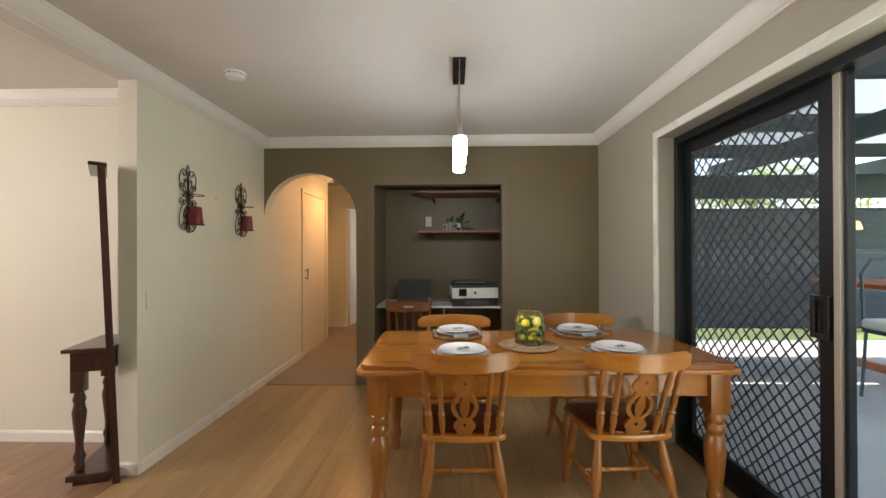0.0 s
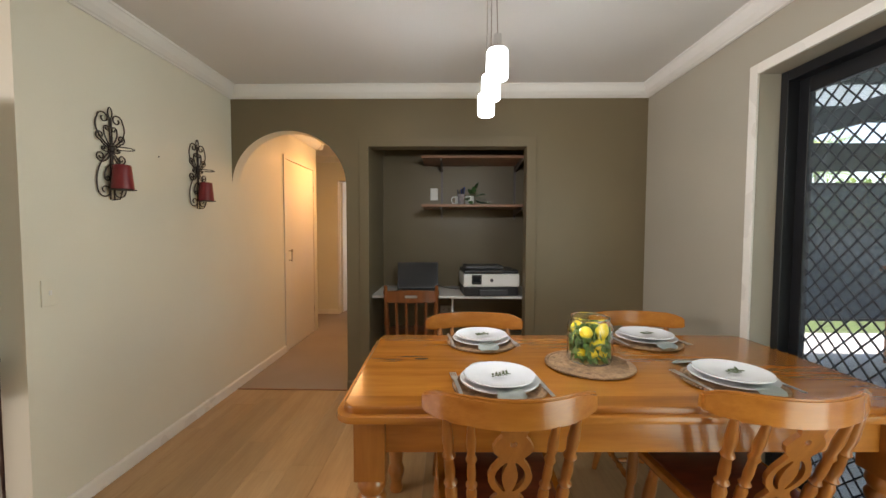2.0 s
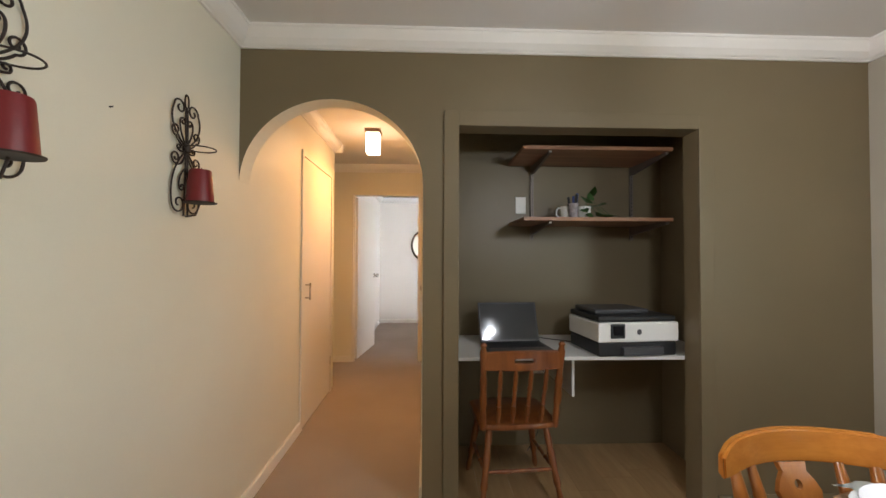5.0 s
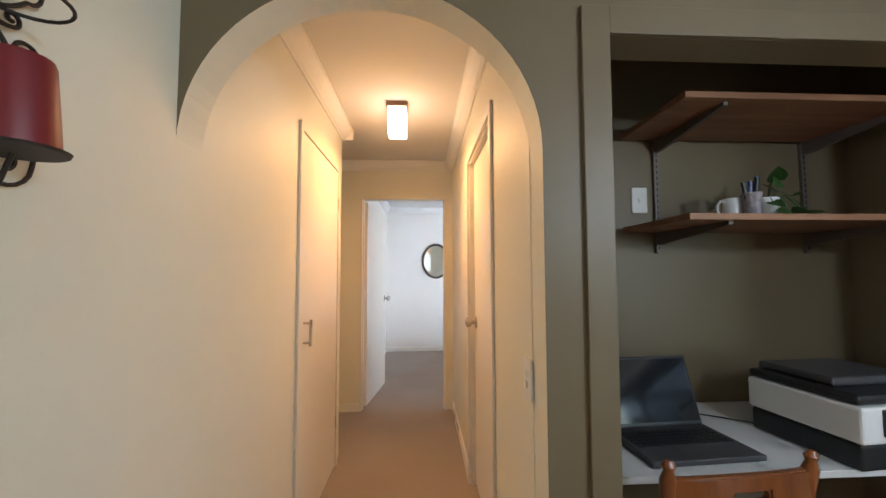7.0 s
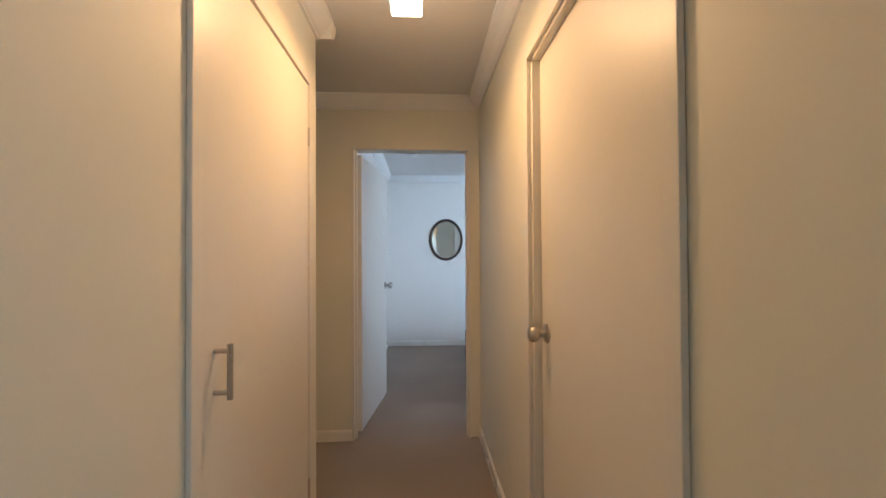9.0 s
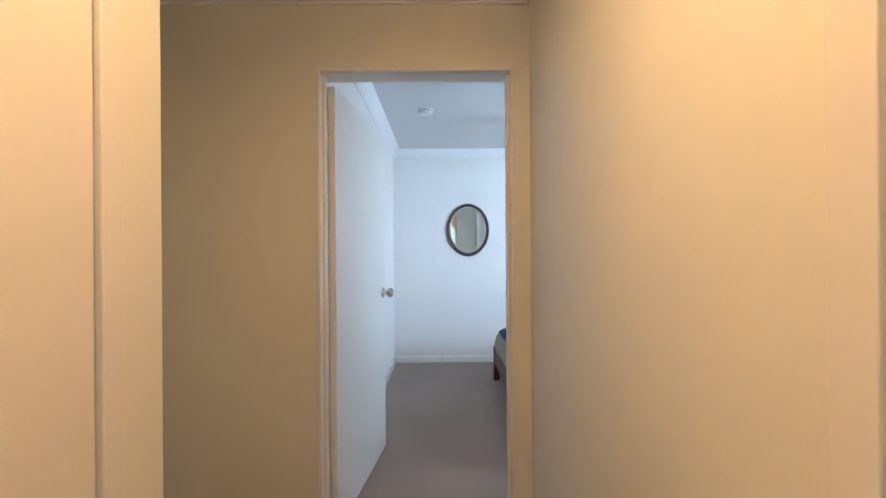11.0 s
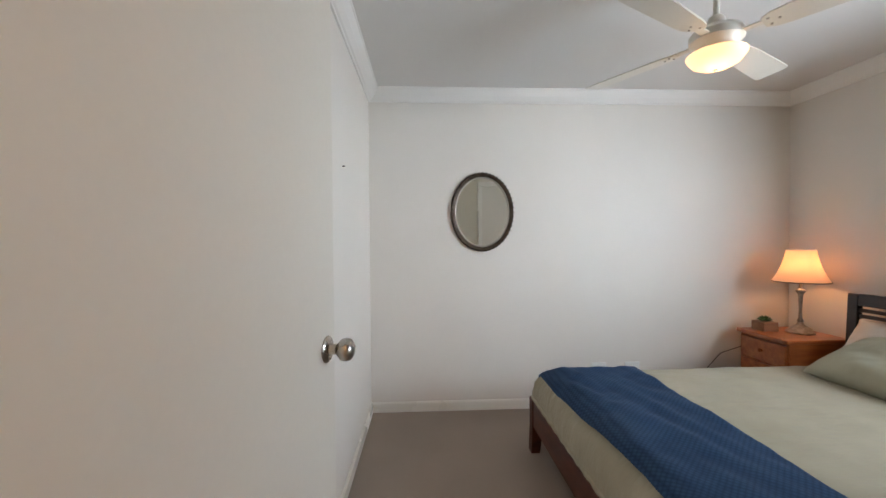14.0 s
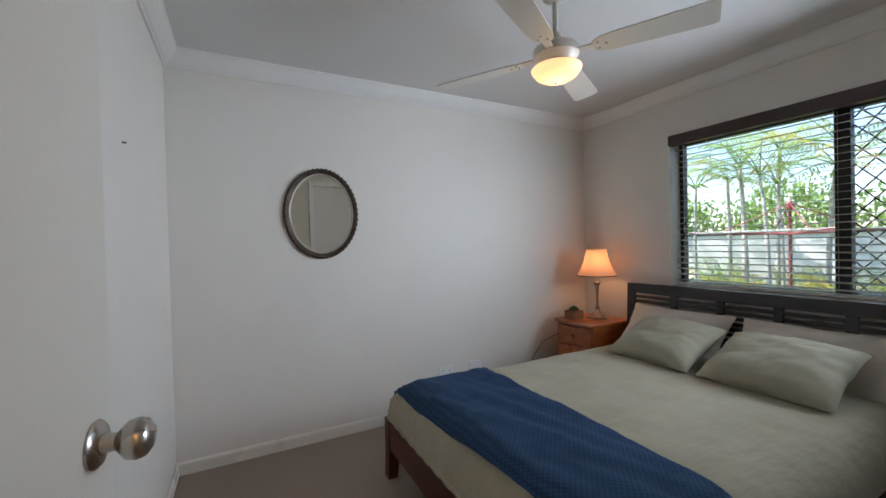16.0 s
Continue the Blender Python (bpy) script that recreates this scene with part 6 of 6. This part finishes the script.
def pillow(m, w, h, thick, material, label, seed):
    bm = bmesh.new()
    n = 40
    top, low = [], []
    for i in range(n + 1):
        a, b = [], []
        for j in range(n + 1):
            u, v = -1 + 2 * i / n, -1 + 2 * j / n
            edge = (1 - abs(u) ** 3.0) * (1 - abs(v) ** 3.0)
            t = thick / 2 * max(0, edge) ** 0.55
            pinch = 1 - 0.10 * (1 - abs(u * v)) * (abs(u) ** 4 + abs(v) ** 4)
            x, y = u * w / 2 * pinch, v * h / 2 * pinch
            ray = math.atan2(v, u)
            wr = 0.012 * noise.noise((u * 2.4 + seed, v * 2.4, seed)) + 0.009 * max(abs(u), abs(v)) ** 2 * noise.noise((5 * math.cos(ray), 5 * math.sin(ray), seed)) - 0.007 * abs(noise.noise((u * 4 + v * 3, v * 2 - u + seed, 1)))
            a.append(bm.verts.new((x, y, t + wr * (0.3 + edge))))
            b.append(a[-1] if i in (0, n) or j in (0, n) else bm.verts.new((x, y, -t + wr * (0.3 + edge))))
        top.append(a), low.append(b)
    for i in range(n):
        for j in range(n):
            bm.faces.new((top[i][j], top[i + 1][j], top[i + 1][j + 1], top[i][j + 1]))
            f = (low[i][j], low[i][j + 1], low[i + 1][j + 1], low[i + 1][j])
            if len(set(f)) == 4 and not set(f) <= set(top[i] + top[i + 1]):
                bm.faces.new(f)
    moved(bm, m)
    return tagged(part("pillow", bm, material, None, "", True), label, "pillow", "pillows on the bed")


for yc, sd in ((8.215, 1.0), (7.46, 2.0)):
    near = yc < 8
    pillow(pose(1.215, yc, 0.61, 0, -52, 0), 0.42, 0.72, 0.15, WHITE_LINEN, "white cotton pillow leaning on the headboard", sd)
    pillow(pose(0.925, yc + 0.025 if near else yc - 0.145, 0.63, 0, -23, 0), 0.46, 0.57 if near else 0.53, 0.185, SAGE2, "sage green pillow propped on a white one", sd + 5)

# bedside table
ns = thing("bedside_table", pose(0, 0, 0), "cherry wood bedside table with drawers", "bedside table")
NX0, NX1, NY0, NY1, NZ = 0.965, 1.40, 8.668, 9.06, 0.62
part("top", box(NX0 - 0.02, NX1, NY0 - 0.015, NY1 + 0.01, NZ - 0.028, NZ, 0.008, seg=3), CHERRY, ns)
part("carcass", box(NX0 + 0.012, NX1 - 0.01, NY0, NY1, 0.05, NZ - 0.028, 0.003), CHERRY, ns)
part("plinth", box(NX0 + 0.005, NX1 - 0.01, NY0 - 0.006, NY1 + 0.004, 0.003, 0.05, 0.003), CHERRY, ns)
for z0, z1 in ((0.43, 0.575), (0.25, 0.415), (0.07, 0.235)):
    dr = part("drawer_front", box(NX0 - 0.004, NX0 + 0.012, NY0 + 0.015, NY1 - 0.015, z0, z1, 0.004), CHERRY, ns)
    part("drawer_knob", lathe([(0.008, 0), (0.007, 0.010), (0.014, 0.018), (0.013, 0.025), (0.001, 0.028)], 14, m=pose(NX0 - 0.004, (NY0 + NY1) / 2, (z0 + z1) / 2, 0, -90, 0)), CHERRY, dr, "", True)

# bedside lamp
PEWTER = surface("antique_pewter", (0.36, 0.31, 0.26), 0.42, metal=0.55, vary=0.35, coarse=30, relief=0.2)
bl = thing("table_lamp", pose(1.245, 8.866, NZ), "bedside lamp with pewter candlestick base and lit cream shade", "table lamp")
part("base", lathe([(0.081, 0), (0.083, 0.010), (0.068, 0.022), (0.061, 0.034), (0.041, 0.045), (0.022, 0.058), (0.016, 0.075)], 28), PEWTER, bl, "antique pewter base", True)
part("stem", lathe([(0.014, 0.075), (0.020, 0.085), (0.011, 0.10), (0.009, 0.16), (0.013, 0.24), (0.015, 0.27), (0.028, 0.29), (0.028, 0.302), (0.012, 0.312), (0.008, 0.365)], 20), PEWTER, bl, "turned pewter stem", True)
SHADE_M, _n, _l, _b = principled("cream_shade_cloth")
_b.inputs["Base Color"].default_value, _b.inputs["Roughness"].default_value = (0.62, 0.47, 0.38, 1), 0.9
_b.inputs["Emission Color"].default_value, _b.inputs["Emission Strength"].default_value = (1.0, 0.55, 0.32, 1), 0.06
_t, _m = _n.new("ShaderNodeBsdfTranslucent"), _n.new("ShaderNodeMixShader")
_t.inputs[0].default_value, _m.inputs[0].default_value = (0.95, 0.72, 0.52, 1), 0.5
_l.new(_b.outputs[0], _m.inputs[1]), _l.new(_t.outputs[0], _m.inputs[2])
_l.new(_m.outputs[0], _n["Material Output"].inputs["Surface"])
bm = bmesh.new()
prof = [(0.157, 0.360), (0.134, 0.402), (0.110, 0.458), (0.092, 0.522), (0.080, 0.583)]
rings = []
for r, z in prof:
    rings.append([bm.verts.new((r * math.cos(a) * (1 + 0.006 * (k % 2)), r * math.sin(a) * (1 + 0.006 * (k % 2)), z)) for k, a in [(k, 2 * math.pi * k / 72) for k in range(72)]])
for a, b in zip(rings, rings[1:]):
    for k in range(72):
        bm.faces.new((a[k], a[(k + 1) % 72], b[(k + 1) % 72], b[k]))
bmesh.ops.solidify(bm, geom=bm.faces[:], thickness=0.0015)
sh = part("shade", bm, SHADE_M, bl, "pleated cream shade glowing warm", True)
part("shade_trim", tube([(0.158 * math.cos(a), 0.158 * math.sin(a), 0.360) for a in [2 * math.pi * i / 36 for i in range(37)]], 0.004, 6), BRONZE, sh)
part("shade_trim", tube([(0.081 * math.cos(a), 0.081 * math.sin(a), 0.583) for a in [2 * math.pi * i / 36 for i in range(37)]], 0.004, 6), WHITE_LINEN, sh)

# succulent in a timber box
su = thing("succulent", pose(1.075, 8.965, NZ), "small green succulent in a square timber box", "plant")
part("planter_box", box(-0.055, 0.055, -0.055, 0.055, 0, 0.065, 0.004), SHELF_WOOD, su, "square timber planter")
for ring, (n, r, tilt) in enumerate(((10, 0.042, 22), (8, 0.030, 45), (5, 0.018, 65))):
    for i in range(n):
        own = bmesh.new()
        bmesh.ops.create_icosphere(own, subdivisions=1, radius=0.017)
        moved(own, pose(0, 0, 0.066, 0, 0, 360 * i / n + ring * 17) @ pose(r * 0.7, 0, 0.010 + ring * 0.006, 0, -tilt, 0) @ Matrix.Diagonal((1.2, 0.6, 0.35, 1)))
        part("leaf", own, POTHOS, su, "", True)

switch_plate("power_outlet", pose(-0.057, BZ, 0.307), "white double power outlet low on the bedroom wall", 0.115, 0.07, 0, 2)
switch_plate("power_outlet", pose(0.205, BZ, 0.307), "white aerial outlet low on the bedroom wall", 0.115, 0.07, 1, 0)
tagged(part("lamp_cable", tube([(1.02, 9.10, 0.47), (0.90, 9.165, 0.40), (0.79, 9.165, 0.28), (0.70, 9.155, 0.10), (0.58, 9.12, 0.008)], 0.003, 6), BLACK_PLASTIC, None, "", True), "black lamp cable drooping to the carpet", "cable")

# ---- garden behind the bedroom ----
FENCE = surface("pale_grey_steel_fence", (0.80, 0.80, 0.76), 0.5, vary=0.06)
fence = thing("garden_fence", pose(0, 0, -0.2), "pale grey steel garden fence", "fence")
for i in range(16):
    y = 1.0 + i * 1.2
    part("fence_panel", box(9.3, 9.33, y, y + 1.19, 0, 1.50), FENCE, fence)
    part("fence_post", box(9.28, 9.35, y - 0.02, y + 0.02, 0, 1.54), FENCE, fence)
part("fence_cap", box(9.27, 9.36, 1.0, 20.2, 1.505, 1.55), GREEN_STEEL, fence, "dark green capping")
BARK = surface("grey_palm_bark", (0.52, 0.48, 0.43), 0.85, vary=0.3, coarse=8, relief=0.5)
FROND = surface("palm_frond_green", (0.15, 0.25, 0.06), 0.5, vary=0.35, coarse=8)
YELLOW_FROND = surface("yellowing_frond", (0.42, 0.36, 0.08), 0.6, vary=0.3, coarse=8)
for _m, _glow in ((FROND, (0.40, 0.55, 0.14, 1)), (YELLOW_FROND, (0.60, 0.50, 0.12, 1))):
    # thin leaves let the sun through
    _n, _l = _m.node_tree.nodes, _m.node_tree.links
    _t, _x = _n.new("ShaderNodeBsdfTranslucent"), _n.new("ShaderNodeMixShader")
    _t.inputs[0].default_value, _x.inputs[0].default_value = _glow, 0.45
    _l.new(_n["Principled BSDF"].outputs[0], _x.inputs[1]), _l.new(_t.outputs[0], _x.inputs[2])
    _l.new(_x.outputs[0], _n["Material Output"].inputs["Surface"])


def frond(length, droop, mat_pairs=16):
    """A feather leaf: a bent rib with paired leaflets."""
    bm = bmesh.new()
    pts = []
    for i in range(9):
        u = i / 8
        pts.append(Vector((length * u * (1 - 0.18 * u), 0, length * (0.55 * u - droop * u * u))))
    tube(pts, 0.012, 4, bm, 0.3)
    for i in range(mat_pairs):
        u = 0.15 + 0.82 * i / mat_pairs
        p = pts[min(7, int(u * 8))].lerp(pts[min(8, int(u * 8) + 1)], u * 8 - int(u * 8))
        ll = length * 0.36 * (1 - 0.55 * u) * (0.85 + 0.3 * ((i * 7) % 5) / 4)
        for s in (-1, 1):
            a = bm.verts.new(p + Vector((-0.012, 0, 0)))
            b = bm.verts.new(p + Vector((0.35 * ll, s * ll * 0.55, 0.02 * ll)))
            c = bm.verts.new(p + Vector((0.60 * ll, s * ll, -0.30 * ll)))
            d = bm.verts.new(p + Vector((0.035 + 0.30 * ll, s * ll * 0.50, 0.0)))
            bm.faces.new((a, b, c, d))
    return bm


def palm(x, y, h, seed, lean, label, trunk=0.07, fronds=13, flen=1.5, low=False):
    rng = random.Random(seed)
    t = thing("palm_tree", pose(x, y, -0.2), label, "palm tree", "palms in the garden")
    if h > 0.3:
        pts = [(lean * (i / 8) ** 1.5 * h * 0.4, lean * 0.3 * (i / 8) ** 2 * h, h * i / 8) for i in range(9)]
        part("trunk", tube(pts, trunk, 10, None, 0.65), BARK, t, "ringed grey trunk", True)
        top = pts[-1]
    else:
        top = (0, 0, 0.05)
    for i in range(fronds):
        bm = frond(flen * rng.uniform(0.8, 1.15), rng.uniform(0.25, 0.95) if not low else rng.uniform(0.1, 0.6))
        moved(bm, Matrix.Translation(top) @ pose(0, 0, 0, rng.uniform(-15, 15), rng.uniform(-45, 10), 360 * i / fronds + rng.uniform(-15, 15)))
        part("frond", bm, YELLOW_FROND if rng.random() < (0.4 if low else 0.18) else FROND, t)
    return t


for i, (x, y, h, lean, tr) in enumerate(((7.53, 10.66, 2.9, 0.25, 0.07), (8.2, 12.55, 3.2, -0.2, 0.07), (6.85, 9.99, 2.6, 0.35, 0.05), (8.47, 9.72, 3.1, -0.3, 0.06), (8.61, 11.47, 2.8, 0.1, 0.06), (7.26, 11.47, 2.5, -0.15, 0.045),
                                          (8.07, 10.26, 2.5, 0.2, 0.045), (8.88, 10.66, 3.3, -0.1, 0.06), (7.12, 9.11, 2.6, 0.15, 0.05), (8.74, 13.36, 3.0, 0.2, 0.06))):
    palm(x, y, h, i + 1, lean, "slender garden palm with a pale leaning trunk", tr * 0.8, 7, 1.35)
for i, (x, y, f) in enumerate(((7.66, 12.01, 1.0), (6.45, 8.91, 0.95), (8.07, 11.07, 0.9), (7.26, 7.96, 1.2), (8.47, 10.12, 1.0), (7.39, 10.12, 0.8), (7.9, 9.3, 1.1), (8.5, 11.6, 1.2), (7.0, 10.7, 0.9), (8.3, 8.5, 1.2))):
    palm(x, y, 0.1, i + 40, 0, "low bushy palm with yellow-green fronds", 0.05, 18, f, True)


def hedge(x, y, sx, sy, sz, z0, seed, count, label):
    """A leafy mass of many small leaves on a few limbs."""
    rng = random.Random(seed)
    h = thing("shrub", pose(x, y, -0.2), label, "shrub", "shrubs behind the fence")
    bm = bmesh.new()
    for i in range(5):
        tube([(rng.uniform(-0.1, 0.1) * sx, rng.uniform(-0.3, 0.3) * sy, 0), (rng.uniform(-0.3, 0.3) * sx, rng.uniform(-0.6, 0.6) * sy, z0 + sz * 0.7)], 0.05, 6, bm, 0.4)
    part("limbs", bm, BARK, h)
    verts, faces = [], []
    for i in range(count):
        a, b, r = rng.uniform(0, 6.283), rng.uniform(-1, 1), rng.uniform(0.35, 1) ** 0.5
        r *= 0.75 + 0.45 * noise.noise((3 * math.cos(a), 3 * b, seed))
        q = math.sqrt(1 - b * b) * r
        p = Vector((q * math.cos(a) * sx, q * math.sin(a) * sy, z0 + sz / 2 + b * r * sz / 2))
        m3 = Euler((rng.uniform(0, 6), rng.uniform(0, 6), rng.uniform(0, 6))).to_matrix()
        s = rng.uniform(0.05, 0.10)
        k = len(verts)
        for c in ((-s, 0, 0), (0, -s * 0.45, 0.01), (s, 0, 0), (0, s * 0.45, 0.01)):
            verts.append(p + m3 @ Vector(c))
        faces.append((k, k + 1, k + 2, k + 3))
    me = bpy.data.meshes.new("leaves")
    me.from_pydata(verts, [], faces)
    me.materials.append(FROND)
    ob = new("leaves", me)
    ob.parent = h
    tagged(ob, "dense small green leaves", kind="stuff")
    return h


for i, (x, y) in enumerate(((11.0, 8.4), (11.2, 11.4), (11.0, 14.4), (11.4, 17.4), (11.2, 5.6))):
    hedge(x, y, 1.3, 1.9, 2.6, 0.6, 20 + i, 2600, "leafy green shrub behind the fence")
hedge(4.4, 12.2, 1.6, 1.2, 2.2, 0.3, 31, 2200, "leafy green shrub beyond the patio")
hedge(7.0, 14.5, 1.8, 1.4, 2.4, 0.3, 32, 2200, "leafy green shrub beyond the patio")

# rotary clothes line
RED_STEEL = surface("faded_red_steel", (0.30, 0.06, 0.055), 0.5, vary=0.15)
cl = thing("clothes_line", pose(6.24, 9.45, -0.2), "faded red rotary clothes line in the garden", "clothes line")
part("pole", tube([(0, 0, 0), (0, 0, 1.98)], 0.022, 12), RED_STEEL, cl)
part("hub", lathe([(0.04, 1.88), (0.05, 1.91), (0.05, 1.98), (0.02, 2.02)], 14), RED_STEEL, cl)
for k in range(4):
    a = radians(35 + 90 * k)
    c, s = math.cos(a), math.sin(a)
    part("arm", tube([(0, 0, 1.50), (1.7 * c, 1.7 * s, 1.56)], 0.014, 8), RED_STEEL, cl)
    part("brace", tube([(0, 0, 1.98), (0.9 * c, 0.9 * s, 1.54)], 0.009, 6), RED_STEEL, cl)
    b = radians(35 + 90 * (k + 1))
    for u in (0.5, 0.75, 1.0):
        part("line_wire", tube([(1.7 * u * c, 1.7 * u * s, 1.51 + 0.05 * u), (1.7 * u * math.cos(b), 1.7 * u * math.sin(b), 1.51 + 0.05 * u)], 0.004, 4), WHITE_PLASTIC, cl)

# ---- floor boards ----


def boards(owner, x0, x1, y0, y1, w, length, seed):
    """Staggered planks laid along y, each with eased edges."""
    rng = random.Random(seed)
    made = {}
    x = x0
    while x < x1 - 0.01:
        x2 = min(x + w, x1)
        y = y0 - rng.uniform(0, length)
        while y < y1 - 0.01:
            a, b = max(y, y0), min(y + length, y1)
            if b - a > 0.02:
                key = (round(x2 - x, 3), round(b - a, 3))
                if key not in made:
                    g = 0.0003
                    bm = bmesh.new()
                    lo = [bm.verts.new(p) for p in ((g, g, -0.009), (key[0] - g, g, -0.009), (key[0] - g, key[1] - g, -0.009), (g, key[1] - g, -0.009))]
                    hi = [bm.verts.new(p) for p in ((g, g, -0.0012), (key[0] - g, g, -0.0012), (key[0] - g, key[1] - g, -0.0012), (g, key[1] - g, -0.0012))]
                    e = 0.0009
                    up = [bm.verts.new(p) for p in ((e, e, 0), (key[0] - e, e, 0), (key[0] - e, key[1] - e, 0), (e, key[1] - e, 0))]
                    for p, q in ((lo, hi), (hi, up)):
                        for i in range(4):
                            bm.faces.new((p[i], p[(i + 1) % 4], q[(i + 1) % 4], q[i]))
                    bm.faces.new(up)
                    bmesh.ops.recalc_face_normals(bm, faces=bm.faces)
                    me = bpy.data.meshes.new("plank")
                    bm.to_mesh(me)
                    bm.free()
                    me.materials.append(owner.data.materials[0])
                    made[key] = me
                ob = new("plank", made[key])
                ob.parent = owner
                ob.location = (x, a, 0)
            y += length
        x = x2


boards(bpy.data.objects["floor_dining"], LX - 0.06, 1.56, -0.6, BY - 0.013, 0.184, 1.22, 1)
boards(bpy.data.objects["floor_dining"], -0.76, 0.79, BY - 0.012, 4.25, 0.184, 1.22, 2)
boards(bpy.data.objects["floor_living"], -4.2, LX - 0.061, 0.2, 2.37, 0.09, 1.2, 3)
